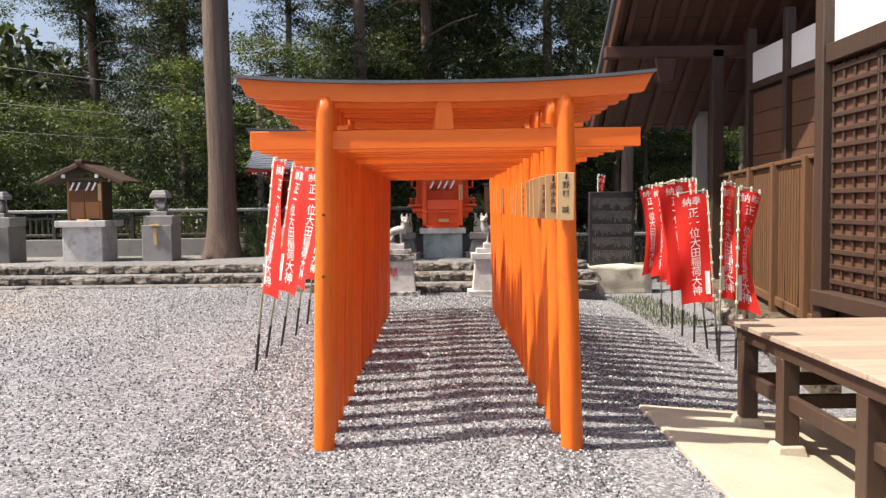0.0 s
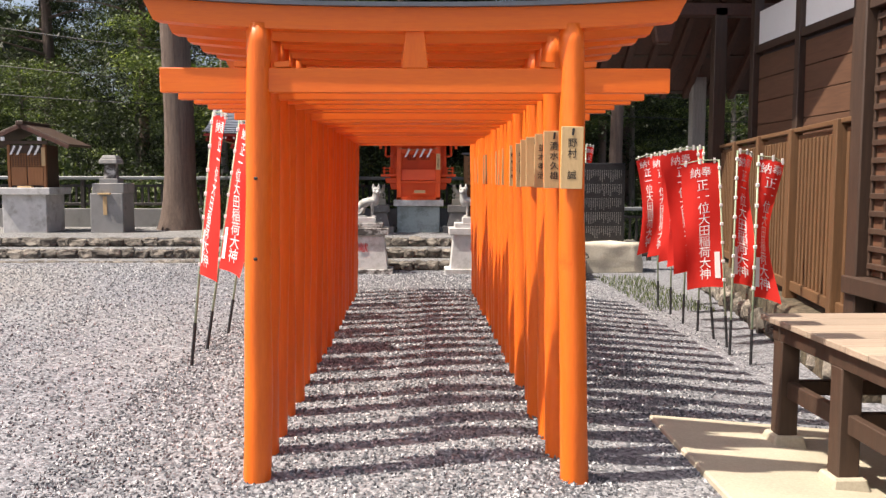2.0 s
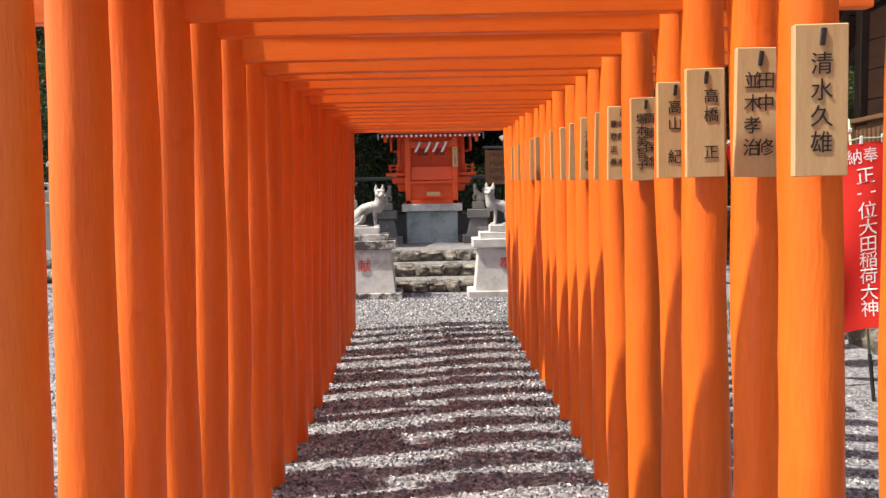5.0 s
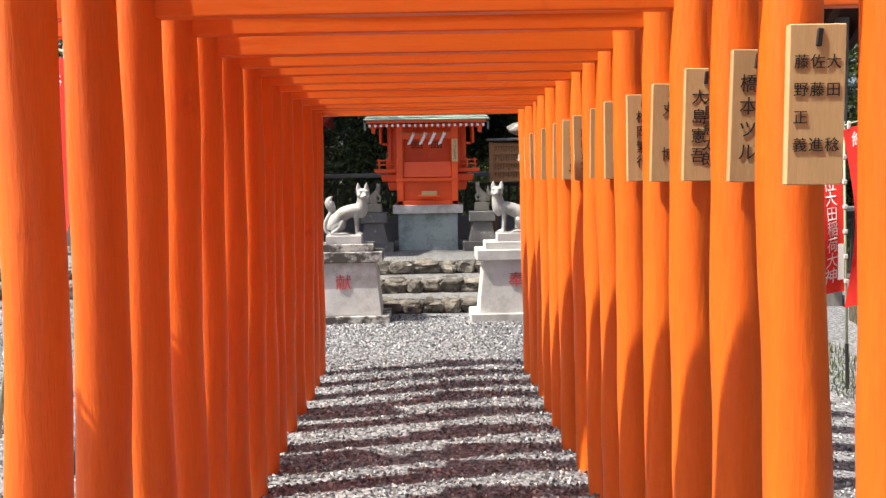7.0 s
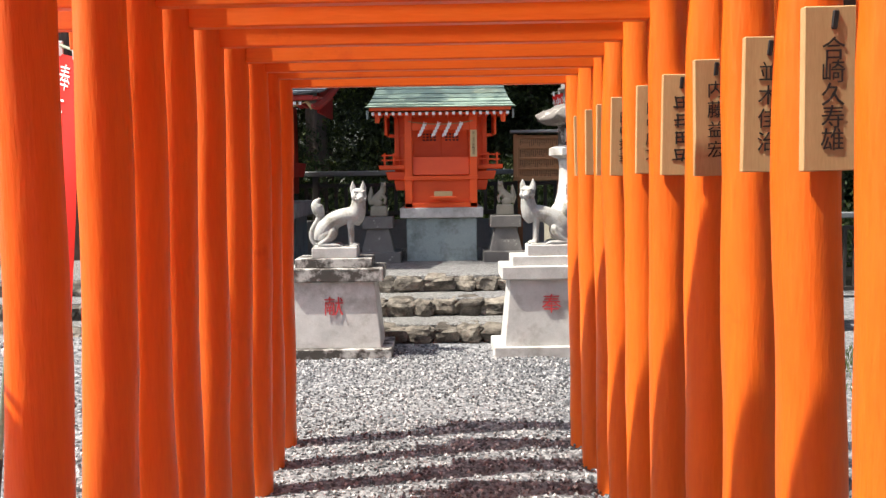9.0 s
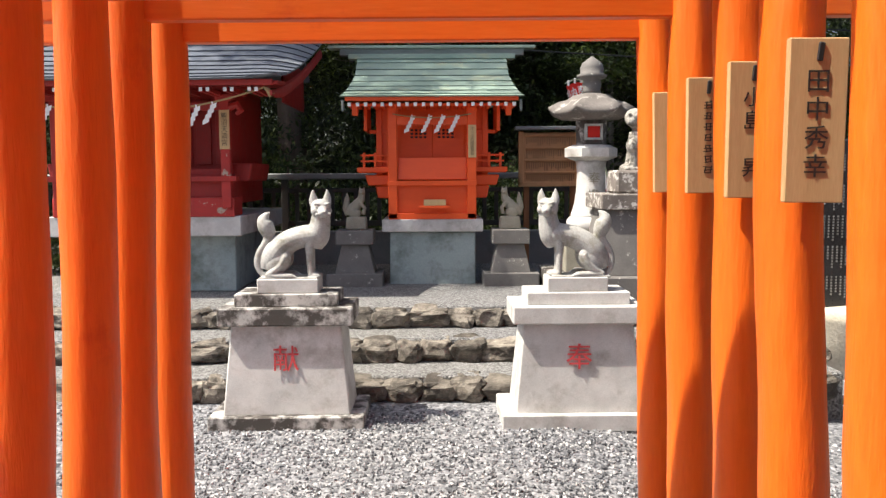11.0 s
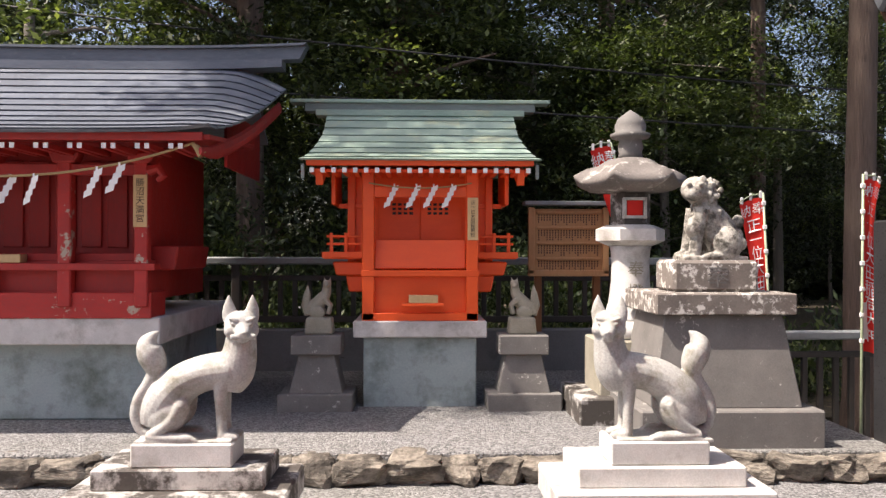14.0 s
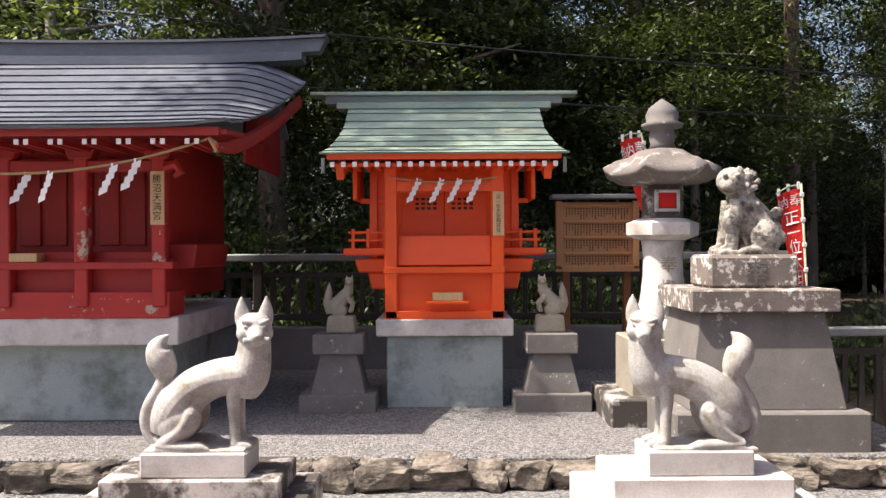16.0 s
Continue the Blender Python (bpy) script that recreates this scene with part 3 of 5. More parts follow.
# ---- stone foxes ----
def fox_mesh(roll):
    """A seated fox, body facing +x, face turned to -y; base at z = 0; about 0.52 high. roll: whether it bites a scroll."""
    bm = bmesh.new()
    # skull, cheeks, brow
    add_ball(bm, (0.190, -0.022, 0.432), (0.060, 0.058, 0.050))
    for s in (-1, 1):
        add_ball(bm, (0.190 + s * 0.034, -0.040, 0.414), (0.028, 0.034, 0.030))
        add_ball(bm, (0.190 + s * 0.026, -0.066, 0.452), (0.024, 0.014, 0.009), Matrix.Rotation(s * -0.35, 4, "Y"))
        add_ball(bm, (0.190 + s * 0.027, -0.074, 0.436), (0.015, 0.007, 0.0055), Matrix.Rotation(s * -0.35, 4, "Y"))
    # muzzle
    add_tube(bm, [(0.190, -0.050, 0.422), (0.190, -0.085, 0.410), (0.190, -0.112, 0.402), (0.190, -0.122, 0.400)], [(0.040, 0.036), (0.028, 0.025), (0.021, 0.018), (0.012, 0.011)], 16, 4)
    add_ball(bm, (0.190, -0.122, 0.409), (0.011, 0.008, 0.008))
    add_ball(bm, (0.190, -0.086, 0.384), (0.022, 0.026, 0.011))
    if roll:
        add_tube(bm, [(0.146, -0.100, 0.394), (0.234, -0.100, 0.394)], [0.0115, 0.0115], 14)
    for s in (-1, 1):
        # tall pointed ears with hollow fronts
        x = 0.190 + s * 0.037
        add_tube(bm, [(x - s * 0.002, -0.014, 0.450), (x + s * 0.003, -0.013, 0.480), (x + s * 0.005, -0.011, 0.510), (x + s * 0.004, -0.010, 0.538)], [(0.029, 0.019), (0.026, 0.015), (0.016, 0.010), (0.003, 0.003)], 16, 4)
    bmesh.ops.transform(bm, matrix=Matrix.Translation((0.190, -0.020, -0.020)) @ Matrix.Rotation(radians(17), 4, "Z") @ Matrix.Translation((-0.190, 0.020, 0)), verts=bm.verts)
    # rump, arched back, chest
    add_tube(bm, [(-0.110, 0, 0.045), (-0.098, 0, 0.095), (-0.068, 0, 0.152), (-0.020, 0, 0.200), (0.040, 0, 0.230), (0.105, 0, 0.244), (0.160, 0, 0.250), (0.205, 0, 0.256)], [(0.060, 0.050), (0.074, 0.078), (0.076, 0.088), (0.070, 0.082), (0.066, 0.076), (0.066, 0.078), (0.064, 0.080), (0.034, 0.048)], 20, 4)
    # chest and neck
    add_tube(bm, [(0.148, 0, 0.180), (0.165, -0.004, 0.230), (0.178, -0.008, 0.285), (0.186, -0.012, 0.325), (0.190, -0.016, 0.365), (0.190, -0.018, 0.400)], [(0.044, 0.048), (0.066, 0.068), (0.066, 0.068), (0.059, 0.061), (0.054, 0.055), (0.050, 0.050)], 20, 4)
    for s in (-1, 1):
        y = s * 0.036
        # forelegs and toes
        add_tube(bm, [(0.135, y, 0.225), (0.122, y, 0.175), (0.124, y, 0.110), (0.126, y, 0.050), (0.130, y, 0.018)], [(0.036, 0.038), (0.025, 0.029), (0.020, 0.022), (0.019, 0.020), (0.022, 0.024)], 16, 4)
        add_ball(bm, (0.148, y, 0.014), (0.037, 0.025, 0.017))
        for k in (-1, 0, 1):
            add_ball(bm, (0.176, y + k * 0.014, 0.011), (0.012, 0.008, 0.011), None, 2)
        # haunch, shank and long hind foot
        add_ball(bm, (-0.058, s * 0.048, 0.098), (0.082, 0.040, 0.066), Matrix.Rotation(-0.75, 4, "Y"))
        add_ball(bm, (-0.018, s * 0.060, 0.128), (0.034, 0.026, 0.034))
        add_tube(bm, [(-0.015, s * 0.062, 0.130), (-0.040, s * 0.070, 0.080), (-0.090, s * 0.070, 0.038), (-0.120, s * 0.066, 0.024)], [(0.024, 0.030), (0.022, 0.026), (0.019, 0.021), (0.018, 0.018)], 14, 4)
        add_tube(bm, [(-0.130, s * 0.066, 0.020), (-0.060, s * 0.072, 0.017), (0.010, s * 0.072, 0.016), (0.036, s * 0.070, 0.012)], [(0.022, 0.018), (0.022, 0.017), (0.024, 0.018), (0.020, 0.011)], 14, 4)
        for k in (-1, 0, 1):
            add_ball(bm, (0.040, s * 0.070 + k * 0.014, 0.010), (0.012, 0.008, 0.010), None, 2)
    # tail: a loop behind the rump, rising to a full brush with a curled tip
    add_tube(bm, [(-0.115, 0, 0.026), (-0.160, 0, 0.022), (-0.186, 0, 0.060), (-0.190, 0, 0.105), (-0.172, 0, 0.155), (-0.142, 0, 0.198), (-0.122, 0, 0.232), (-0.124, 0, 0.268), (-0.138, 0, 0.305), (-0.146, 0, 0.338), (-0.132, 0, 0.366), (-0.108, 0, 0.386)], [0.018, 0.019, 0.020, 0.021, 0.022, 0.025, 0.033, 0.044, 0.048, 0.040, 0.022, 0.003], 18, 4)
    add_box(bm, (0.0, 0, 0.002), (0.34, 0.18, 0.014), 0)
    me = bpy.data.meshes.new("stone_fox")
    bm.to_mesh(me)
    bm.free()
    return me


def statue(name, me, m, mat, label, voxel=0.0042):
    me.materials.append(mat)
    ob = new(name, me)
    ob.matrix_basis = m
    mod = ob.modifiers.new("carve", "REMESH")
    mod.mode, mod.voxel_size, mod.use_smooth_shade = "VOXEL", voxel, True
    sm = ob.modifiers.new("soften", "SMOOTH")
    sm.factor, sm.iterations = 0.5, 6
    return tagged(ob, label, "statue", "stone fox statues")


def fox_pedestal(x, y, cap, letter, label):
    root = thing("stone_pedestal", pose(x, y, 0), label, "pedestal", "fox pedestals")
    part("foot", box((0, 0, 0.03), (0.90, 0.50, 0.10), 0.006), M_GRANITE if cap is M_GRANITE else M_GRANITE_DIRTY, root)
    part("shaft", box((0, 0, 0.34), (0.74, 0.40, 0.53), 0.008, None, (0.86, 0.86)), M_GRANITE, root)
    part("cap", box((0, 0, 0.656), (0.775, 0.44, 0.105), 0.008), cap, root)
    part("upper_step", box((0, 0, 0.745), (0.60, 0.32, 0.075), 0.006), M_GRANITE_DIRTY if cap is not M_GRANITE else M_GRANITE, root)
    me = letters(letter, 0.16, 0.002, False)
    ob = link_mesh("lettering", me, M_REDINK, root, "red carved character")
    ob.matrix_basis = pose(0, -0.1895, 0.48, -4.0)
    return root


fox_pedestal(-0.812, 8.86, M_GRANITE_DIRTY, "献", "pale granite pedestal with blackened cap and red character")
fox_pedestal(0.886, 8.86, M_GRANITE, "奉", "clean pale granite pedestal with a red character")
for x in (-0.804, 0.884):
    pl = link("statue_plinth", box((0, 0, 0.042), (0.355, 0.20, 0.084), 0.006), M_GRANITE)
    pl.matrix_basis = pose(x, 8.82, 0.783)
    tagged(pl, "pale granite block under a fox statue", "plinth", "fox plinths")
mirrored = fox_mesh(False)
mirrored.transform(Matrix.Diagonal((-1, 1, 1, 1)))
mirrored.flip_normals()
statue("stone_fox", fox_mesh(True), pose(-0.804, 8.82, 0.866), M_FOX, "seated pale granite fox with a scroll in its mouth", 0.0034)
statue("stone_fox", mirrored, pose(0.908, 8.82, 0.866), M_FOX, "seated pale granite fox with upright bushy tail", 0.0034)


# ---- small fox statues beside the shrine ----
def small_fox(mirror):
    bm = bmesh.new()
    add_box(bm, (0, 0, 0.06), (0.20, 0.16, 0.12), 0.01, None, (0.9, 0.9))
    add_tube(bm, [(-0.06, 0, 0.13), (-0.04, 0, 0.18), (0.01, 0, 0.24), (0.045, 0, 0.29), (0.05, 0, 0.335)], [0.052, 0.058, 0.048, 0.036, 0.030], 12)
    add_ball(bm, (0.052, -0.012, 0.352), (0.030, 0.036, 0.030))
    add_tube(bm, [(0.052, -0.03, 0.348), (0.052, -0.065, 0.338)], [0.018, 0.009], 8)
    for s in (-1, 1):
        add_tube(bm, [(0.052 + s * 0.017, -0.005, 0.368), (0.052 + s * 0.021, 0, 0.402)], [0.011, 0.003], 8)
        add_tube(bm, [(0.03, s * 0.03, 0.25), (0.075, s * 0.03, 0.20), (0.06, s * 0.03, 0.14)], [0.022, 0.016, 0.017], 8)
        add_ball(bm, (-0.015, s * 0.045, 0.155), (0.058, 0.024, 0.042))
    add_tube(bm, [(-0.085, 0, 0.13), (-0.10, 0, 0.20), (-0.088, 0, 0.28), (-0.085, 0, 0.345)], [0.022, 0.032, 0.026, 0.004], 10)
    me = bpy.data.meshes.new("small_stone_fox")
    bm.to_mesh(me)
    bm.free()
    if mirror:
        me.transform(Matrix.Diagonal((-1, 1, 1, 1)))
        me.flip_normals()
    return me


for x, mir in ((-0.683, False), (0.753, True)):
    root = thing("small_pedestal", pose(x, 11.68, 0.45), "dark weathered stone pedestal on terrace gravel", "pedestal", "small fox pedestals")
    part("foot", box((0, 0, 0.055), (0.515, 0.40, 0.13), 0.008), M_DARKSTONE, root)
    part("shaft", box((0, 0, 0.25), (0.37, 0.31, 0.27), 0.006, None, (0.66, 0.7)), M_DARKSTONE, root)
    part("cap", box((0, 0, 0.448), (0.345, 0.30, 0.135), 0.008), M_DARKSTONE, root)
    statue("small_stone_fox", small_fox(mir), pose(x - (0.0 if mir else -0.01), 11.68, 0.964), M_MOSSFOX, "small weathered stone fox seated on a dark pedestal", 0.0042)


# ---- vermilion shrine ----
def gohei(size=1.0):
    """A zigzag paper streamer hanging from z = 0."""
    bm = bmesh.new()
    w, h = 0.050 * size, 0.050 * size
    for k in range(4):
        x, z = (0.026 - 0.020 * k) * size, -0.028 * size - k * h * 0.78
        pts = [(x - w * 0.55, z - h * 0.62), (x + w * 0.45, z - h * 0.18), (x + w * 0.55, z + h * 0.62), (x - w * 0.45, z + h * 0.18)]
        f = bm.faces.new([bm.verts.new((a, 0.004 * (k % 2), b)) for a, b in pts])
        r = bmesh.ops.extrude_face_region(bm, geom=[f])
        bmesh.ops.translate(bm, verts=[v for v in r["geom"] if isinstance(v, bmesh.types.BMVert)], vec=(0, 0.0015, 0))
    add_box(bm, (0.02 * size, 0, -0.01 * size), (0.012 * size, 0.002, 0.04 * size), 0)
    return bm


def roof_courses(parent, x0, x1, profile, n, mat, widths, seed, skew=0.0, thick=0.012, drop=None):
    """Overlapping sheet courses along x up a curved slope; profile(f) gives (y, z) for f from eave 0 to ridge 1, widths(f) the reach at each side."""
    rnd = random.Random(seed)
    for k in range(n):
        f0, f1 = k / n, (k + 1.06) / n
        (ya, za), (yb, zb) = profile(f0), profile(min(1.0, f1))
        wa, wb = widths(f0), widths(min(1.0, f1))
        x = x0 - wa
        end = x1 + wa
        cuts = [x]
        c = x + rnd.uniform(0.2, 0.6)
        while c < end - 0.25:
            cuts.append(c)
            c += rnd.uniform(0.5, 0.62)
        cuts.append(end)
        for a, b in zip(cuts, cuts[1:]):
            bm = bmesh.new()
            m = max(1, int((b - a) / 0.12))
            rows = []
            for j in range(m + 1):
                xa = a + (b - a) * j / m
                g = (xa - cuts[0]) / (end - cuts[0])
                xb = (x0 - wb) + (x1 + wb - x0 + wb) * g
                da = drop(xa, f0) if drop else 0
                db = drop(xb, min(1.0, f1)) if drop else 0
                rows.append([bm.verts.new((xa + 0.0015, ya + thick * 1.2, za + da)), bm.verts.new((xa + 0.0015, ya - thick * 0.5, za + da + thick)), bm.verts.new((xb, yb, zb + db + thick * 0.25)), bm.verts.new((xb, yb, zb + db - thick * 0.6))])
            for r, s in zip(rows, rows[1:]):
                for q in range(4):
                    bm.faces.new((r[q], r[(q + 1) % 4], s[(q + 1) % 4], s[q]))
            bm.faces.new(rows[0][::-1])
            bm.faces.new(rows[-1])
            bmesh.ops.recalc_face_normals(bm, faces=bm.faces)
            part("roof_sheet", bm, mat, parent)


def main_shrine():
    cx = 0.033
    root = thing("inari_shrine", pose(cx, 0, 0), "small vermilion wooden shrine with green copper roof on granite base", "shrine")
    R = M_SHRINE_RED
    base = part("base", box((0, 12.18, 0.69), (0.80, 1.0, 0.50), 0.008), M_BASEBLUE, root, "blue-grey stained granite base block")
    part("base_cap", box((0, 12.18, 1.000), (0.938, 1.12, 0.116), 0.008), M_GRANITE, root, "pale granite slab")
    # porch box
    part("lower_panel", box((0, 11.90, 1.225), (0.70, 0.42, 0.33), 0), R, root)
    part("sill", box((0, 11.68, 1.085), (0.81, 0.085, 0.055), 0.004), R, root)
    part("rail", box((0, 11.677, 1.392), (0.83, 0.09, 0.045), 0.004), R, root)
    for s in (-1, 1):
        part("porch_post", box((s * 0.365, 11.68, 1.60), (0.085, 0.085, 1.08), 0.006), R, root)
        part("side_panel", box((s * 0.37, 12.0, 1.30), (0.02, 0.6, 0.50), 0.002), R, root)
    part("head_beam", box((0, 11.68, 1.965), (0.66, 0.06, 0.075), 0.004), R, root)
    part("stair", box((0, 11.80, 1.50), (0.64, 0.22, 0.21), 0.004, Matrix.Rotation(-0.25, 4, "X")), R, root)
    # sanctuary
    part("sanctuary_wall", box((0, 12.40, 1.83), (0.98, 0.90, 0.72), 0.004), R, root)
    for s in (-1, 1):
        part("door", box((s * 0.155, 11.945, 1.76), (0.305, 0.02, 0.46), 0.003), R, root)
        for k in range(3):
            for j in range(4):
                part("lattice_hole", box((s * 0.13 + (j - 1.5) * 0.042, 11.936, 1.86 + (k - 1) * 0.033), (0.026, 0.012, 0.018), 0), M_INK, root, "dark lattice opening")
        part("corner_post", box((s * 0.505, 11.94, 1.84), (0.055, 0.055, 0.74), 0.004), R, root)
        part("tie", box((s * 0.50, 11.95, 1.88), (0.20, 0.05, 0.035), 0.004), R, root)
        part("bracket", box((s * 0.50, 12.1, 1.42), (0.22, 0.5, 0.10), 0.01, None, (1.25, 1.0)), R, root)
        part("bracket", box((s * 0.44, 12.1, 1.31), (0.16, 0.45, 0.12), 0.01, None, (1.3, 1.0)), R, root)
        part("balcony", box((s * 0.54, 12.25, 1.515), (0.32, 0.85, 0.05), 0.004), R, root)
        part("balcony_edge", box((s * 0.50, 11.84, 1.52), (0.42, 0.05, 0.045), 0.004), R, root)
        for z in (1.60, 1.655):
            part("handrail", box((s * 0.53, 11.86, z), (0.30, 0.022, 0.018), 0.003), R, root)
            part("handrail", box((s * 0.66, 12.2, z), (0.022, 0.70, 0.018), 0.003), R, root)
        for x in (0.42, 0.54, 0.645):
            part("rail_post", box((s * x, 11.86, 1.605), (0.024, 0.024, 0.15), 0.003), R, root)
        part("eave_brace", box((s * 0.62, 12.0, 2.02), (0.03, 0.5, 0.28), 0.004, None), R, root)
    # eave and rafters
    part("eave_board", box((0, 11.50, 2.155), (1.56, 0.05, 0.045), 0.004), R, root)
    part("soffit", box((0, 11.85, 2.14), (1.50, 0.66, 0.025), 0.002, Matrix.Rotation(0.12, 4, "X")), R, root)
    for k in range(21):
        x = -0.74 + 1.48 * k / 20
        raf = part("rafter", box((x, 11.66, 2.10), (0.032, 0.36, 0.036), 0.002), R, root)
        part("rafter_end", box((x, 11.478, 2.10), (0.030, 0.006, 0.034), 0.001), M_PAPER, raf, "white painted rafter end")
    # roof
    prof = lambda f: (11.44 + 1.30 * f, 2.165 + 0.19 * f + 0.345 * f ** 1.7)
    roof_courses(root, -0.70, 0.70, prof, 8, M_COPPER, lambda f: 0.125 - 0.085 * min(1, f * 1.6) + 0.03 * f, 3, thick=0.011)
    part("back_slope", box((0, 13.15, 2.475), (1.46, 0.9, 0.03), 0.004, Matrix.Rotation(-0.55, 4, "X")), M_COPPER, root)
    part("ridge_base", box((0, 12.72, 2.687), (1.72, 0.16, 0.05), 0.004), M_COPPER, root)
    part("ridge", box((0, 12.72, 2.737), (1.90, 0.12, 0.075), 0.005), M_COPPER_OLD, root, "grey-green copper ridge box")
    part("ridge_cap", box((0, 12.72, 2.784), (2.14, 0.17, 0.028), 0.004), M_COPPER, root)
    for s in (-1, 1):
        part("gable_board", strip([(0, 0), (0.05, 0), (0.05, -0.1), (0, -0.1)], 1.2), R, root).matrix_basis = pose(s * 0.70 - 0.025, 11.55, 2.10, 22)
        part("gutter_tip", box((s * 0.80, 11.47, 2.09), (0.022, 0.03, 0.10), 0.003), M_COPPER_OLD, root)
    ledge = part("offering_ledge", box((0.02, 11.61, 1.175), (0.29, 0.10, 0.02), 0.003), R, root)
    return root


main_shrine()
off = link("offering_box", box((0, 0, 0.028), (0.205, 0.07, 0.055), 0.004), M_PLAQUE)
off.matrix_basis = pose(0.055, 11.60, 1.186)
tagged(off, "small pale wooden offering box on the vermilion ledge", "offering box", "offering boxes")
rope = thing("sacred_rope", pose(0.033, 11.625, 1.99), "thin straw rope with four white paper streamers across porch", "rope")
part("rope", tube([(-0.36 + 0.06 * k, 0, 0.035 - 0.035 * (1 - ((k - 6) / 6) ** 2)) for k in range(13)], 0.006, 6), M_ROPE, rope)
for x in (-0.20, -0.045, 0.075, 0.205):
    part("paper_streamer", gohei(0.92), M_PAPER, rope).matrix_basis = pose(x, -0.008, 0.02, 0, 0, random.uniform(-20, 20))


def post_sign(x, y, z, text, h=0.30, w=0.075):
    root = thing("shrine_sign", pose(x, y, z), "narrow pale wooden sign board with brush writing on post", "sign", "shrine name signs")
    part("board", box((0, 0, 0), (w, 0.014, h), 0.002), M_PLAQUE, root)
    size = (h * 0.86) / len(text)
    ob = link_mesh("lettering", letters(text, min(size, w * 0.8), 0.0006, True, size / min(size, w * 0.8)), M_INK, root)
    ob.matrix_basis = pose(0, -0.0082, h * 0.43)


post_sign(0.402, 11.628, 1.775, "正一位大田稲荷社")


# ---- old red shrine ----
def red_shrine():
    root = thing("old_red_shrine", pose(-2.45, 0, 0), "dark red wooden shrine with peeling paint and blue-grey roof", "shrine")
    R = M_OLD_RED
    part("base", box((0, 12.1, 0.70), (1.50, 1.7, 0.50), 0.01), M_BASEBLUE, root, "blue-grey stained concrete base")
    part("base_cap", box((0, 12.1, 1.035), (1.66, 1.95, 0.175), 0.008), M_GRANITE, root, "pale granite slab")
    part("ground_beam", box((0, 11.26, 1.20), (1.56, 0.30, 0.165), 0.006), M_PEEL, root, "red beam with peeling flakes of paint")
    part("lower_wall", box((0, 11.38, 1.36), (1.50, 0.40, 0.25), 0.004), R, root)
    part("middle_rail", box((0, 11.14, 1.445), (1.62, 0.12, 0.045), 0.004), R, root)
    part("step_board", box((0, 11.32, 1.50), (1.40, 0.22, 0.06), 0.004), R, root)
    part("back_wall", box((0, 12.1, 1.85), (1.40, 1.2, 0.85), 0.004), R, root)
    for k in range(8):
        part("wall_panel", box((-0.61 + 0.174 * k, 11.488, 1.86), (0.135, 0.02, 0.58), 0.004), R, root)
    for x in (-0.72, -0.24, 0.24, 0.72):
        post = part("column", box((x, 11.13, 1.70), (0.085, 0.085, 1.02), 0.008), M_PEEL if x > 0.5 or x == 0.24 else R, root)
        part("capital", box((x, 11.13, 2.135), (0.13, 0.12, 0.07), 0.01, None, (1.5, 1.0)), R, root)
        part("bracket_arm", box((x, 11.13, 2.20), (0.30, 0.08, 0.05), 0.012, None, (1.1, 1.0)), R, root)
    for s in (-1, 1):
        part("side_wall", box((s * 0.70, 11.9, 1.72), (0.03, 1.45, 1.0), 0.003), R, root)
        part("nosing", tube([(s * 0.76, 11.1, 2.05), (s * 0.83, 11.1, 2.07), (s * 0.86, 11.1, 2.02), (s * 0.82, 11.1, 1.99)], [0.035, 0.036, 0.03, 0.016], 8), R, root)
        part("side_bracket", box((s * 0.80, 11.7, 1.50), (0.14, 0.8, 0.16), 0.01, None, (1.4, 1)), R, root)
    part("head_beam", box((0, 11.13, 2.06), (1.55, 0.06, 0.07), 0.005), R, root)
    part("eave_beam", box((0, 11.10, 2.225), (1.9, 0.08, 0.06), 0.005), R, root)
    part("eave_board", box((0, 10.70, 2.215), (2.42, 0.04, 0.05), 0.004), R, root)
    part("soffit", box((0, 11.35, 2.265), (2.5, 1.3, 0.03), 0.003, Matrix.Rotation(0.08, 4, "X")), R, root)
    for k in range(24):
        x = -1.12 + 2.24 * (k // 2) / 11.5 + (k % 2) * 0.055
        raf = part("rafter", box((x, 10.93, 2.160), (0.030, 0.46, 0.034), 0.002), R, root)
        part("rafter_end", box((x, 10.698, 2.160), (0.028, 0.006, 0.032), 0.001), M_PAPER, raf, "white painted rafter end")
    prof = lambda f: (10.62 + 1.72 * f, 2.225 + 0.29 * f + 0.46 * f ** 1.6)

    def drop(x, f):
        over = max(0.0, abs(x) - 1.02)
        return 0.02 * (abs(x) / 1.2) ** 3 * (1 - f) - 0.55 * over ** 1.4 * (f ** 0.5) + 0.08 * over * (1 - f)
    roof_courses(root, -1.10, 1.10, prof, 12, M_SLATE, lambda f: 0.16 + 0.17 * f, 8, drop=drop, thick=0.014)
    for s in (-1, 1):
        bm = bmesh.new()
        pts = []
        for k in range(13):
            f = k / 12
            y, z = prof(f)
            x = 1.26 + 0.17 * f
            pts.append((s * (x - 0.06), y + 0.05, z + drop(x, f) - 0.14))
        add_tube(bm, pts, [(0.010, 0.022), (0.014, 0.035)] + [(0.018, 0.050)] * 11, 8)
        part("verge_board", bm, R, root)
        part("gable_wall", strip([(0, 0), (0.02, 0), (0.02, 0.42), (0, 0.42)], 1.2), R, root).matrix_basis = pose(s * 1.10, 11.7, 2.14)
    part("back_slope", box((0, 12.78, 2.68), (2.3, 0.8, 0.03), 0.004, Matrix.Rotation(-0.5, 4, "X")), M_SLATE, root)
    part("ridge_base", swept_bar(1.41, 2.945, 3.01, 0.20, 0.03, 0), M_SLATE, root).matrix_basis = pose(0, 12.36, 0)
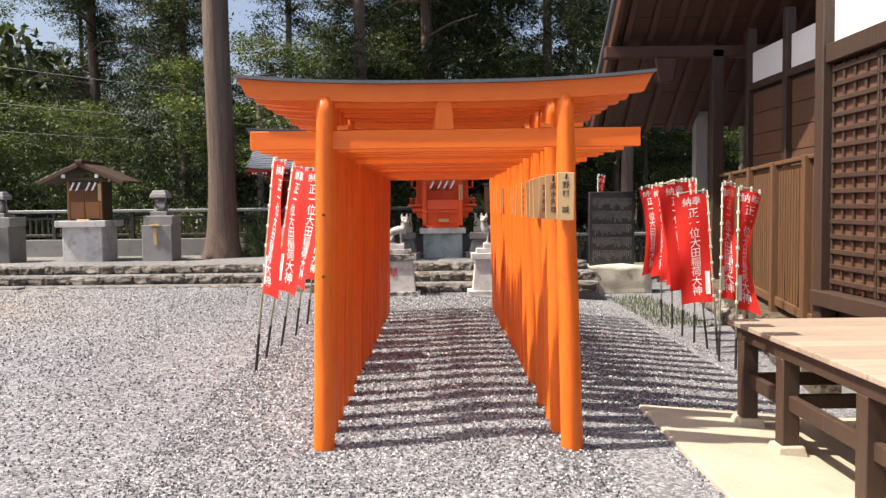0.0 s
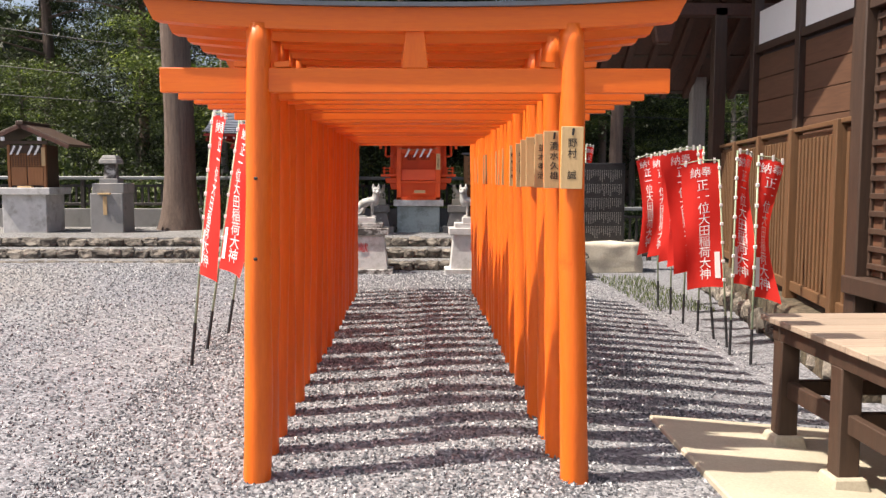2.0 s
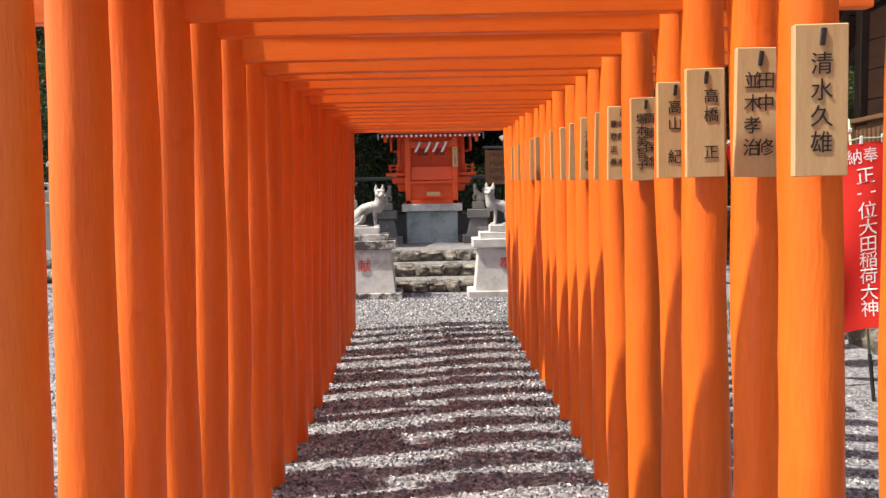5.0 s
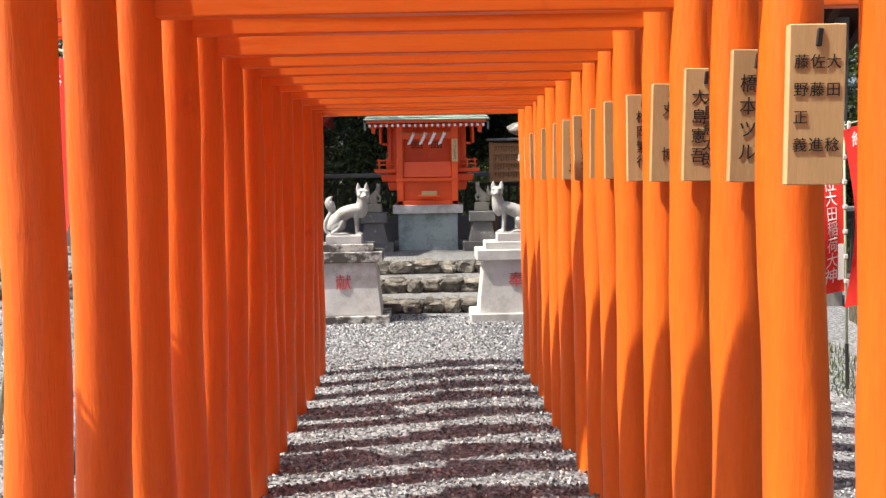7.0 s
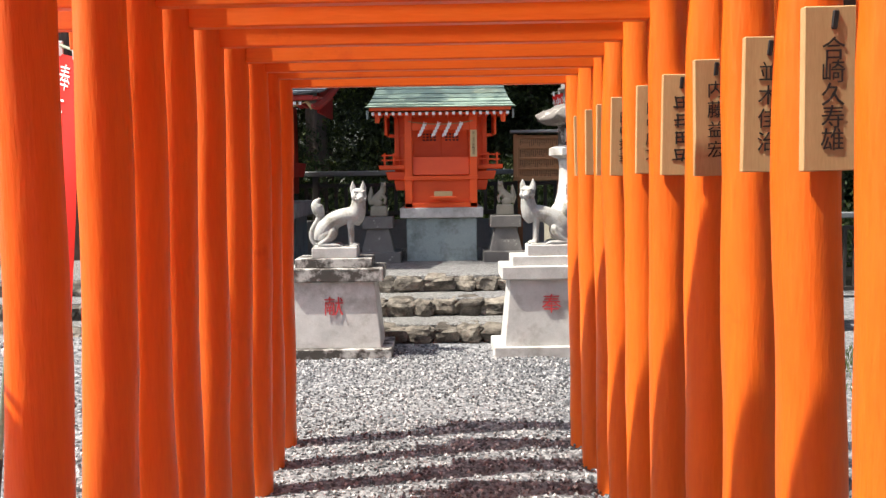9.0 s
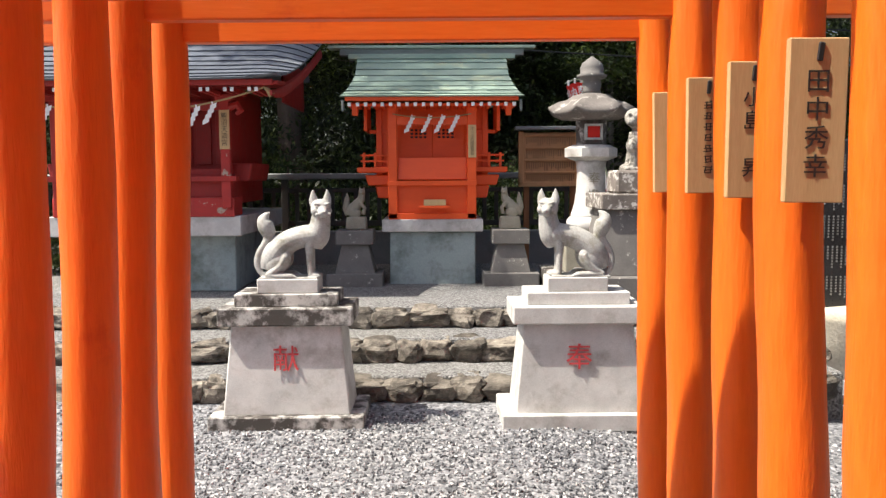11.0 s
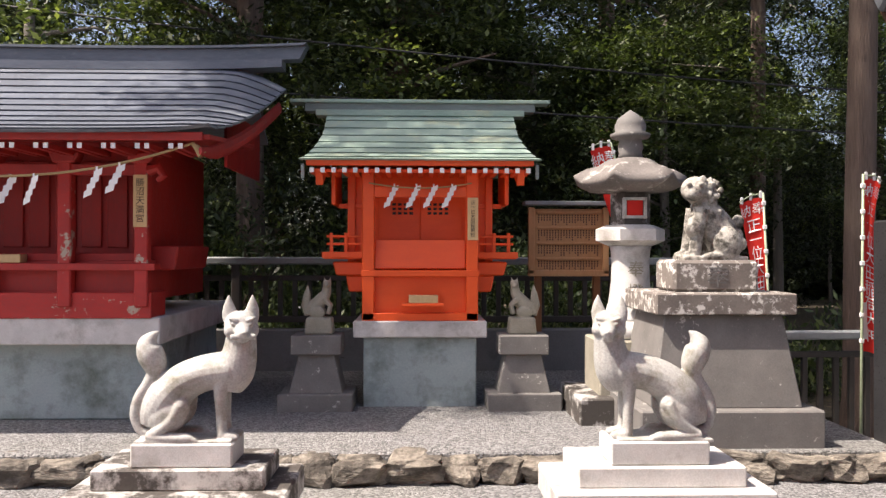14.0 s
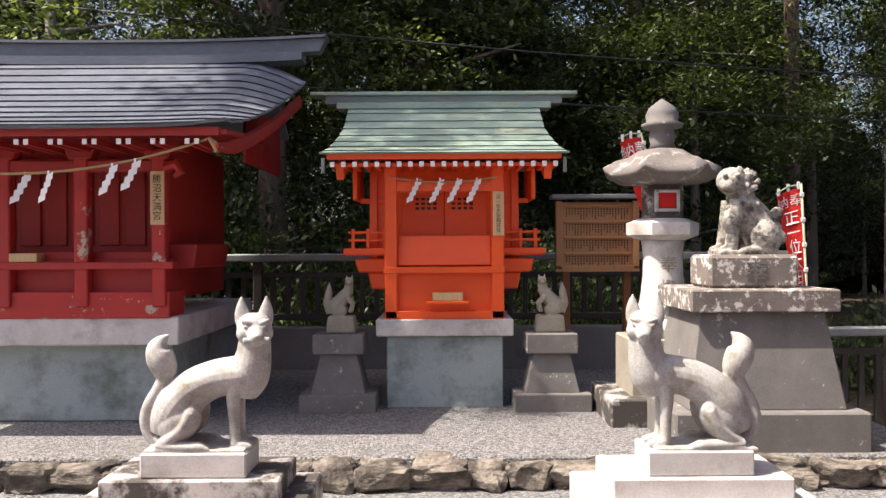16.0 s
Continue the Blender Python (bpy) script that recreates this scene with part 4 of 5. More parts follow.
    part("ridge", swept_bar(1.54, 3.011, 3.11, 0.13, 0.035, 0.05), M_SLATE, root, "blue-grey ridge box with upswept ends").matrix_basis = pose(0, 12.36, 0)
    part("ridge_cap", swept_bar(1.58, 3.111, 3.13, 0.20, 0.036, 0.02), M_CAPSHEET, root).matrix_basis = pose(0, 12.36, 0)
    return root


red_shrine()
rope = thing("sacred_rope", pose(-2.45, 10.72, 2.18), "sagging straw rope with white paper streamers under the red eave", "rope")
part("rope", tube([(-1.15 + 0.115 * k, 0, -0.20 * (1 - ((k - 10) / 10) ** 2)) for k in range(21)], 0.008, 6), M_ROPE, rope)
part("tassel", tube([(1.14, 0, 0.0), (1.17, 0, -0.03), (1.20, 0, -0.07)], [0.01, 0.02, 0.028], 8), M_ROPE, rope, "frayed straw end")
for x in (-0.62, -0.30, 0.07, 0.21, 0.57, 0.70):
    part("paper_streamer", gohei(1.0), M_PAPER, rope).matrix_basis = pose(x, -0.01, -0.20 * (1 - (x / 1.15) ** 2), 0, 0, random.uniform(-50, 50))
post_sign(-1.73, 11.08, 1.86, "勝沼天満宮", 0.33, 0.085)
off = link("offering_box", box((0, 0, 0.028), (0.28, 0.10, 0.055), 0.004), M_PLAQUE)
off.matrix_basis = pose(-2.62, 11.14, 1.468)
tagged(off, "small pale wooden offering box on the red rail", "offering box", "offering boxes")


# ---- stone lantern ----
def stone_lantern():
    root = thing("stone_lantern", pose(1.446, 11.355, 0.45), "tall pale stone lantern with a broad stained hexagonal roof", "stone lantern")
    part("plinth", box((0, 0, 0.08), (0.82, 0.72, 0.18), 0.01), M_GRANITE_DIRTY, root)
    part("lower_block", box((0, 0, 0.34), (0.52, 0.48, 0.36), 0.01), M_MOSSFOX, root)
    part("ring", lathe([(0.19, 0.52), (0.215, 0.54), (0.215, 0.60), (0.20, 0.62), (0.185, 0.64)], 20), M_GRANITE, root, "", True)
    part("shaft", lathe([(0.185, 0.63), (0.175, 0.66), (0.145, 0.76), (0.128, 0.90), (0.125, 1.02), (0.13, 1.10), (0.14, 1.135)], 20), M_GRANITE, root, "", True)
    me = letters("奉燈", 0.11, 0.002, True, 1.35)
    link_mesh("lettering", me, M_MOSSFOX, root).matrix_basis = pose(0, -0.150, 1.03, 6)
    part("platform", lathe([(0.15, 1.135), (0.235, 1.17), (0.235, 1.245), (0.16, 1.275)], 6), M_GRANITE, root)
    fire = part("fire_box", lathe([(0.135, 1.275), (0.135, 1.485)], 6), M_GRANITE_DIRTY, root)
    bm = box((0, -0.112, 1.385), (0.105, 0.03, 0.10), 0.004)
    part("fire_window", bm, M_CLOTH, fire, "red panel in the lantern window")
    part("window_frame", box((0, -0.112, 1.445), (0.15, 0.045, 0.02), 0.003), M_GRANITE, fire)
    part("window_frame", box((0, -0.112, 1.325), (0.15, 0.045, 0.02), 0.003), M_GRANITE, fire)
    for s in (-1, 1):
        part("window_frame", box((s * 0.068, -0.112, 1.385), (0.02, 0.045, 0.14), 0.003), M_GRANITE, fire)
    # roof with six lifted corners
    bm = bmesh.new()
    rings = []
    for r, z in ((0.10, 1.485), (0.30, 1.50), (0.375, 1.535), (0.385, 1.56), (0.30, 1.605), (0.22, 1.67), (0.16, 1.71), (0.09, 1.725)):
        ring = []
        for k in range(36):
            a = 2 * math.pi * k / 36
            c = math.cos((a % (math.pi / 3)) - math.pi / 6)
            edge = (math.cos(math.pi / 6) / c - 0.866) / 0.134
            ring.append(bm.verts.new((r * (0.9 + 0.1 * edge) * math.cos(a), r * (0.9 + 0.1 * edge) * math.sin(a), z + (0.045 * edge ** 2 if r > 0.28 else 0))))
        rings.append(ring)
    for a, b in zip(rings, rings[1:]):
        for k in range(36):
            bm.faces.new((a[k], a[(k + 1) % 36], b[(k + 1) % 36], b[k]))
    bm.faces.new(rings[0][::-1])
    bm.faces.new(rings[-1])
    part("roof", bm, M_LANTERNROOF, root, "weathered stone roof with upturned corners", True)
    part("finial", lathe([(0.085, 1.72), (0.075, 1.76), (0.085, 1.80), (0.075, 1.845), (0.125, 1.86), (0.135, 1.885), (0.10, 1.90), (0.105, 1.945), (0.085, 1.99), (0.04, 2.025), (0.004, 2.05)], 20), M_DARKSTONE, root, "jewel-shaped stone finial", True)


stone_lantern()


# ---- guardian lion ----
def lion_mesh():
    bm = bmesh.new()
    add_tube(bm, [(0.10, 0, 0.07), (0.07, 0, 0.14), (0.01, 0, 0.21), (-0.045, 0, 0.27)], [(0.085, 0.09), (0.095, 0.095), (0.085, 0.085), (0.07, 0.075)], 18, 4)
    add_ball(bm, (-0.075, -0.03, 0.345), (0.078, 0.075, 0.065))
    add_ball(bm, (-0.10, -0.085, 0.325), (0.055, 0.045, 0.04))
    add_ball(bm, (-0.02, 0.0, 0.335), (0.06, 0.085, 0.075))
    rl = random.Random(6)
    for k in range(46):
        a = rl.uniform(0, 6.3)
        add_ball(bm, (0.0 + 0.055 * math.cos(a) + rl.uniform(-0.02, 0.03), 0.08 * math.sin(a), 0.27 + rl.uniform(-0.04, 0.13)), (0.019, 0.019, 0.019), None, 1)
    for k in range(9):
        a = k * 0.7
        add_ball(bm, (-0.02 + 0.06 * math.cos(a), 0.085 * math.sin(a) * 0.8, 0.33 + 0.045 * math.sin(a * 2)), (0.026, 0.026, 0.026), None, 1)
    for s in (-1, 1):
        add_ball(bm, (-0.10 + s * 0.035, -0.11, 0.365), (0.018, 0.014, 0.012))
        add_ball(bm, (-0.045, s * 0.075, 0.385), (0.022, 0.016, 0.028))
        add_tube(bm, [(-0.05, s * 0.065, 0.25), (-0.075, s * 0.07, 0.13), (-0.09, s * 0.07, 0.03)], [0.046, 0.036, 0.036], 14, 4)
        add_ball(bm, (-0.115, s * 0.07, 0.022), (0.05, 0.036, 0.024))
        add_ball(bm, (0.09, s * 0.085, 0.08), (0.085, 0.045, 0.085))
        add_ball(bm, (0.01, s * 0.095, 0.02), (0.065, 0.034, 0.022))
    add_ball(bm, (-0.10, -0.075, 0.16), (0.05, 0.05, 0.05))
    for p, r in (((0.165, 0, 0.12), 0.045), ((0.18, 0, 0.19), 0.035), ((0.17, 0.03, 0.06), 0.04), ((0.185, -0.03, 0.08), 0.035)):
        add_ball(bm, p, (r, r, r))
    add_box(bm, (0.02, 0, 0.005), (0.36, 0.22, 0.03), 0)
    me = bpy.data.meshes.new("guardian_lion")
    bm.to_mesh(me)
    bm.free()
    me.transform(Matrix.Diagonal((1, 1, 1.15, 1)))
    return me


root = thing("lion_pedestal", pose(1.775, 10.83, 0.0), "tall dark stone pedestal with lichen-spotted cap on gravel", "pedestal")
part("foot", box((0, 0, 0.545), (1.04, 0.92, 0.23), 0.01), M_DARKSTONE, root)
part("shaft", box((0, 0, 0.922), (0.86, 0.76, 0.53), 0.008, None, (0.80, 0.80)), M_DARKSTONE, root)
part("cap", box((0, 0, 1.247), (0.81, 0.72, 0.122), 0.008), M_LICHEN, root)
part("plinth", box((0, 0, 1.402), (0.51, 0.37, 0.190), 0.02), M_LICHEN, root)
link_mesh("lettering", letters("奉", 0.14, 0.002, False), M_DARKSTONE, root).matrix_basis = pose(0.01, -0.1865, 1.46)
lion = statue("guardian_lion", lion_mesh(), pose(1.78, 10.83, 1.495) @ Matrix.Scale(1.08, 4), M_LION, "weathered pale stone guardian lion seated on lichened plinth", 0.0048)
tagged(lion, group="guardian lions")


# ---- notice board ----
root = thing("notice_board", pose(1.285, 12.8, 0.45), "wooden donor notice board on two legs with metal-capped roof", "notice board")
for s in (-1, 1):
    part("leg", box((s * 0.25, 0.055, 0.55), (0.06, 0.06, 1.12), 0.004), M_HONEYWOOD, root)
    part("frame_side", box((s * 0.315, -0.01, 1.19), (0.05, 0.05, 0.56), 0.004), M_NEWWOOD, root)
part("panel", box((0, 0.01, 1.19), (0.62, 0.02, 0.54), 0.002), M_NEWWOOD, root)
part("frame_bottom", box((0, -0.01, 0.915), (0.68, 0.05, 0.05), 0.004), M_NEWWOOD, root)
part("cap", box((0, 0, 1.505), (0.76, 0.16, 0.035), 0.005), M_RAILTOP, root, "pale grey metal roof strip")
for k in range(4):
    part("slat", box((0, -0.012, 1.43 - 0.13 * k), (0.54, 0.022, 0.018), 0.002), M_NEWWOOD, root)
    bm = bmesh.new()
    for j in range(22):
        for q in range(random.Random(k * 30 + j).randint(3, 5)):
            add_box(bm, (-0.25 + 0.0238 * j, -0.001, 1.405 - 0.13 * k - q * 0.019), (0.010, 0.002, 0.013), 0)
    tagged(part("writing_bars", bm, M_DARKWOOD, root), kind="stuff")


# ---- rear fences ----
def rail_fence(x0, y0, x1, y1, z0, h):
    L = math.hypot(x1 - x0, y1 - y0)
    root = thing("railing", pose(x0, y0, z0, 0, 0, math.degrees(math.atan2(y1 - y0, x1 - x0))), "dark painted railing with grey top rail along terrace edge", "railing", "railings", "structure")
    part("top_rail", box((L / 2, 0, h), (L, 0.12, 0.07), 0.012), M_RAILTOP, root, "grey weathered top rail")
    part("upper_rail", box((L / 2, 0, h - 0.16), (L, 0.05, 0.05), 0.006), M_FENCE, root)
    part("lower_rail", box((L / 2, 0, 0.12), (L, 0.05, 0.06), 0.006), M_FENCE, root)
    n = int(L / 0.135)
    bal = bpy.data.meshes.new("baluster")
    b = box((0, 0, (h - 0.04) / 2), (0.045, 0.04, h - 0.28), 0.004)
    b.to_mesh(bal)
    b.free()
    bal.materials.append(M_FENCE)
    for k in range(n):
        if k % 13 == 0:
            part("post", box((0.135 * k + 0.05, 0, h / 2 - 0.03), (0.085, 0.085, h), 0.008), M_FENCE, root)
        else:
            o = new("baluster", bal)
            o.parent = root
            o.matrix_basis = pose(0.135 * k + 0.05, 0, 0)


wall_low = link("low_wall", box((-5.65, 13.55, 0.62), (16.7, 0.18, 0.42), 0.01), M_GREYCONC)
tagged(wall_low, "low stained grey concrete kerb wall under the railing", "wall", kind="structure")
rail_fence(-14, 13.55, 2.7, 13.55, 0.80, 0.66)
rail_fence(2.9, 12.6, 9.5, 12.9, -0.19, 1.05)


# ---- wooden votive cabinet and stone posts on the terrace ----
def wayside_shrine():
    root = thing("wooden_wayside_shrine", pose(-7.22, 11.95, 0.45), "brown wooden gabled wayside shrine on a pale stone base", "shrine")
    part("base", box((0, 0, 0.35), (0.80, 0.80, 0.72), 0.01), M_GRANITE, root, "pale rendered stone base")
    part("base_cap", box((0, 0, 0.765), (1.02, 0.98, 0.13), 0.01), M_GRANITE, root)
    part("body", box((0.02, 0.06, 1.22), (0.62, 0.62, 0.80), 0.006), M_DARKWOOD, root)
    for s in (-1, 1):
        part("door", box((0.02 + s * 0.15, -0.258, 1.04), (0.28, 0.02, 0.34), 0.003), M_HONEYWOOD, root)
        part("corner_post", box((0.02 + s * 0.325, -0.25, 1.22), (0.05, 0.06, 0.80), 0.004), M_HONEYWOOD, root)
        for k in range(6):
            part("lattice_bar", box((0.02 + s * 0.15, -0.262, 1.235 + 0.042 * k), (0.29, 0.016, 0.014), 0.001), M_HONEYWOOD, root)
            part("lattice_bar", box((0.02 + s * 0.15 + (k - 2.5) * 0.05, -0.262, 1.34), (0.014, 0.016, 0.25), 0.001), M_HONEYWOOD, root)
        slope = part("roof_slope", box((0.02 + s * 0.42, 0.05, 1.80), (0.98, 1.05, 0.05), 0.006, Matrix.Rotation(s * 0.42, 4, "Y")), M_DARKWOOD, root)
        part("barge_board", box((0.02 + s * 0.42, -0.47, 1.765), (0.95, 0.04, 0.07), 0.004, Matrix.Rotation(s * 0.42, 4, "Y")), M_EAVEWOOD, slope)
        part("beam_end", box((0.02 + s * 0.33, -0.46, 1.72), (0.07, 0.02, 0.07), 0.003), M_PAPER, slope, "white painted beam end")
    part("ridge", box((0.02, 0.05, 2.01), (0.14, 1.12, 0.07), 0.01), M_DARKWOOD, root)
    part("tie_beam", box((0.02, -0.28, 1.66), (0.80, 0.06, 0.06), 0.004), M_DARKWOOD, root)
    for x in (-0.2, -0.08, 0.12, 0.24):
        part("paper_streamer", gohei(1.0), M_PAPER, root).matrix_basis = pose(x, -0.33, 1.60)
    part("offering_box", box((0.02, -0.36, 0.845), (0.25, 0.09, 0.03), 0.003), M_PLAQUE, root)
    part("sign", box((0.34, -0.30, 1.40), (0.07, 0.015, 0.34), 0.002), M_PLAQUE, root)


wayside_shrine()


def stone_post(x, y, k, label):
    root = thing("stone_shrine_post", pose(x, y, 0.45), label, "stone shrine", "small stone shrines")
    part("base", box((0, 0, 0.36), (0.60 * k, 0.62 * k, 0.74), 0.012), M_DARKSTONE if k > 1 else M_GREYCONC, root)
    part("base_cap", box((0.03, 0, 0.82), (0.58 * k, 0.60 * k, 0.19), 0.012), M_GREYCONC, root)
    part("step", box((0.0, 0, 0.95), (0.34, 0.34, 0.10), 0.01), M_GREYCONC, root)
    part("body", box((0.0, 0, 1.13), (0.22, 0.22, 0.30), 0.01, None, (0.85, 0.85)), M_GRANITE_DIRTY, root)
    part("roof", box((0.0, 0, 1.32), (0.36, 0.36, 0.10), 0.02, None, (0.9, 0.9)), M_GREYCONC, root)
    part("roof_top", box((0.0, 0, 1.40), (0.30, 0.30, 0.06), 0.01, None, (0.75, 0.75)), M_GREYCONC, root)
    part("ledge", box((-0.02, -0.33 * k, 0.72), (0.22, 0.10, 0.03), 0.004), M_PLAQUE, root)
    part("sign", box((-0.02, -0.318 * k, 0.50), (0.07, 0.016, 0.34), 0.002), M_PLAQUE, root)


stone_post(-5.72, 11.85, 1.0, "small grey stone shrine on a squat concrete block")
stone_post(-8.95, 11.75, 1.12, "small grey stone shrine on a dark stone block")


# ---- memorial stone ----
root = thing("memorial_stone", pose(3.32, 10.80, -0.19), "black engraved stone tablet on a pale rough boulder", "monument")
bm = bmesh.new()
bmesh.ops.create_cube(bm, size=1.0)
bmesh.ops.subdivide_edges(bm, edges=bm.edges, cuts=7, use_grid_fill=True)
for v in bm.verts:
    p = Vector((v.co.x * 1.30, v.co.y * 0.7, v.co.z * 0.58))
    v.co = p + Vector((noise.noise(p * 3), noise.noise(p * 3 + Vector((5, 0, 0))), noise.noise(p * 3 + Vector((0, 7, 0))))) * 0.045 + Vector((0, 0, 0.24))
part("boulder", bm, M_PALEROCK, root, "pale cream boulder", True)
part("tablet", box((-0.05, 0, 1.22), (0.86, 0.16, 1.42), 0.012), M_BLACKSTONE, root)
bm = bmesh.new()
r2 = random.Random(4)
for k in range(5):
    for j in range(20):
        for q in range(r2.randint(5, 9)):
            if q * 0.022 < 0.19:
                add_box(bm, (-0.05 - 0.36 + 0.038 * j, -0.081, 1.80 - 0.25 * k - q * 0.024), (0.014, 0.002, 0.015), 0)
tagged(part("writing_bars", bm, M_GREYCONC, root), kind="stuff")


# ---- votive flags ----
def nobori(x, y, z, lean_x, lean_y, yaw, height, top, seed, wave=0.05, width=0.36, cloth_len=1.22, taper=0.0):
    """A tall votive flag: pole, top bar, cloth with writing, loops."""
    root = thing("votive_flag", pose(x, y, z), "red votive banner with white brush writing on leaning green pole", "banner", "votive banners along the path")
    tip = Vector((lean_x, lean_y, height))
    at = lambda f: tip * f
    part("pole", tube([at(0.0), at(0.5), at(1.0)], [0.011, 0.010, 0.009], 8), M_POLE, root, "", True)
    part("grip", tube([at(0.0), at(0.18)], 0.014, 8), M_BLACKPL, root, "black ground sleeve")
    ph = seed * 1.7
    c, s = math.cos(radians(yaw)), math.sin(radians(yaw))

    def cloth(u, v):
        """u across from the pole 0..1, v down from the top 0..1."""
        p = tip * (top - v * cloth_len / height)
        w = width * (1 - taper * math.sin(math.pi * v) * 0.5)
        d = wave * u * (math.sin(3.2 * u + 4.5 * v + ph) + 0.5 * math.sin(7 * v - 2 * u + ph * 2))
        return p + Vector((c * w * u - s * d, s * w * u + c * d, -0.05 * u * u - 0.02 * math.sin(5 * v + ph) * u))
    bm = bmesh.new()
    n, m = 9, 28
    grid = [[bm.verts.new(cloth(i / n, j / m)) for i in range(n + 1)] for j in range(m + 1)]
    for a, b in zip(grid, grid[1:]):
        for i in range(n):
            bm.faces.new((a[i], a[i + 1], b[i + 1], b[i]))
    cl = part("cloth", bm, M_CLOTH, root, "", True)
    for text, u0, v0, size, down in (("納奉", 0.5, 0.03, 0.10, False), ("正一位大田稲荷大神", 0.52, 0.125, 0.118, True)):
        me = letters(text, size, 0.0, down, 0.94)
        for v in me.vertices:
            u, vv = (u0 + v.co.x / width if c > 0 else 1 - u0 - v.co.x / width), v0 - v.co.z / cloth_len
            p = cloth(u, vv)
            e = (cloth(u + 0.02, vv) - p).cross(cloth(u, vv + 0.02) - p).normalized()
            if e.y > 0:
                e = -e
            v.co = p + e * 0.004
        link_mesh("lettering", me, M_WHITEINK, cl, "white dyed writing")
    bm = box((0, 0, 0), (0.05, 0.003, 0.26), 0)
    for v in bm.verts:
        u, vv = 0.16 + v.co.x / width, 0.82 - v.co.z / cloth_len
        v.co = cloth(u, vv) + Vector((0, -0.006 + v.co.y, 0))
    part("name_patch", bm, M_WHITEINK, cl, "white patch with small writing")
    for k in range(7):
        p = cloth(0.0, 0.04 + 0.15 * k)
        part("loop", box(p, (0.030, 0.024, 0.032), 0.004), M_WHITEINK, root)
    for k in range(3):
        p = cloth(0.12 + 0.38 * k, 0.0)
        part("loop", box(p + Vector((0, 0, 0.02)), (0.022, 0.008, 0.055), 0.003), M_WHITEINK, root)
    part("crossbar", tube([cloth(-0.02, -0.02), cloth(0.5, -0.025), cloth(1.0, -0.02)], 0.006, 6), M_POLE, root)


for k, (x, y, lx, ly, yaw, h) in enumerate(((-1.75, 2.46, 0.20, 0.05, -58, 1.99), (-1.78, 3.05, 0.30, 0.08, -52, 1.97), (-1.76, 3.75, 0.30, 0.10, -48, 1.96), (-1.74, 4.55, 0.26, 0.05, -40, 1.95), (-1.74, 5.4, 0.22, 0.05, -30, 1.95))):
    nobori(x, y, ground_height(x, y) - 0.02, lx, ly, yaw, h, 0.985, k, 0.04, 0.35)
for k, (x, y, lx, ly, yaw, h, w) in enumerate(((2.98, 3.20, 0.06, 0.12, 12, 1.88, 0.24), (2.95, 3.62, 0.10, 0.22, 15, 1.94, 0.22), (3.06, 3.98, -0.10, 0.10, 172, 1.86, 0.36), (3.08, 4.40, -0.22, 0.02, 178, 2.00, 0.36), (3.06, 4.85, 0.03, 0.05, 165, 2.02, 0.34), (3.06, 5.35, 0.02, 0.0, 150, 2.0, 0.3), (3.10, 5.95, 0.0, 0.1, 160, 2.0, 0.28), (3.12, 6.55, -0.03, 0.1, 172, 2.0, 0.26))):
    nobori(x, y, ground_height(x, y) - 0.02, lx, ly, yaw, h, 0.985, k + 9, 0.055, w, taper=0.5 if w < 0.3 else 0.1)
for k, (x, y, lx, ly, yaw, h) in enumerate(((2.75, 12.05, -0.11, 0.0, 178, 2.20), (3.15, 11.6, 0.02, 0.0, 8, 2.30), (2.06, 12.3, -0.53, 0.0, 178, 2.27))):
    nobori(x, y, -0.2 if x > 2.7 else 0.44, lx, ly, yaw, h if x > 2.7 else h - 0.3, 0.985, k + 31, 0.05, 0.17, taper=0.5)


# ---- wooden hall ----
hall = thing("wooden_hall", pose(0, 0, 0), "dark wooden shrine hall with lattice front and white plaster", "building", kind="structure")
X = 3.56
part("wall", box((X + 0.18, -1.4, 1.4), (0.12, 8.0, 3.4), 0.0), M_DARKWOOD, hall)
part("plaster", box((X + 0.09, -1.35, 3.33), (0.10, 7.7, 0.80), 0.0), M_WHITEWALL, hall, "white plaster panel")
part("lintel", box((X + 0.04, -1.4, 2.86), (0.16, 8.0, 0.17), 0.008), M_DARKWOOD, hall)
part("sill", box((X, -1.4, 0.62), (0.22, 8.0, 0.14), 0.008), M_DARKWOOD, hall)
for y in (2.55, 0.75, -1.05, -2.85):
    part("post", box((X + 0.02, y, 1.75), (0.17, 0.17, 3.9), 0.01), M_DARKWOOD, hall)
for y0 in (-1.05, 0.75):
    for yc, w in ((y0 + 0.47, 0.78), (y0 + 1.30, 0.78)):
        door = part("lattice_door", box((X + 0.06, yc, 1.73), (0.03, w, 2.06), 0.004), M_WALLWOOD, hall)
        for k in range(15):
            part("cross_bar", box((X + 0.025, yc, 0.78 + 0.138 * k), (0.035, w, 0.045), 0.004), M_DARKWOOD, door)
        for k in range(5):
            part("upright_bar", box((X + 0.035, yc - w / 2 + w * k / 4, 1.73), (0.03, 0.03, 2.06), 0.003), M_DARKWOOD, door)
part("end_wall", box((5.4, 2.56, 1.5), (3.6, 0.12, 4.2), 0.0), M_DARKWOOD, hall)
part("end_wall", box((5.4, -5.36, 1.5), (3.6, 0.12, 4.2), 0.0), M_DARKWOOD, hall)
part("back_wall", box((7.2, -1.4, 1.5), (0.12, 8.0, 4.2), 0.0), M_DARKWOOD, hall)
part("back_wall", box((8.4, 5.6, 1.8), (0.12, 5.9, 4.4), 0.0), M_DARKWOOD, hall)
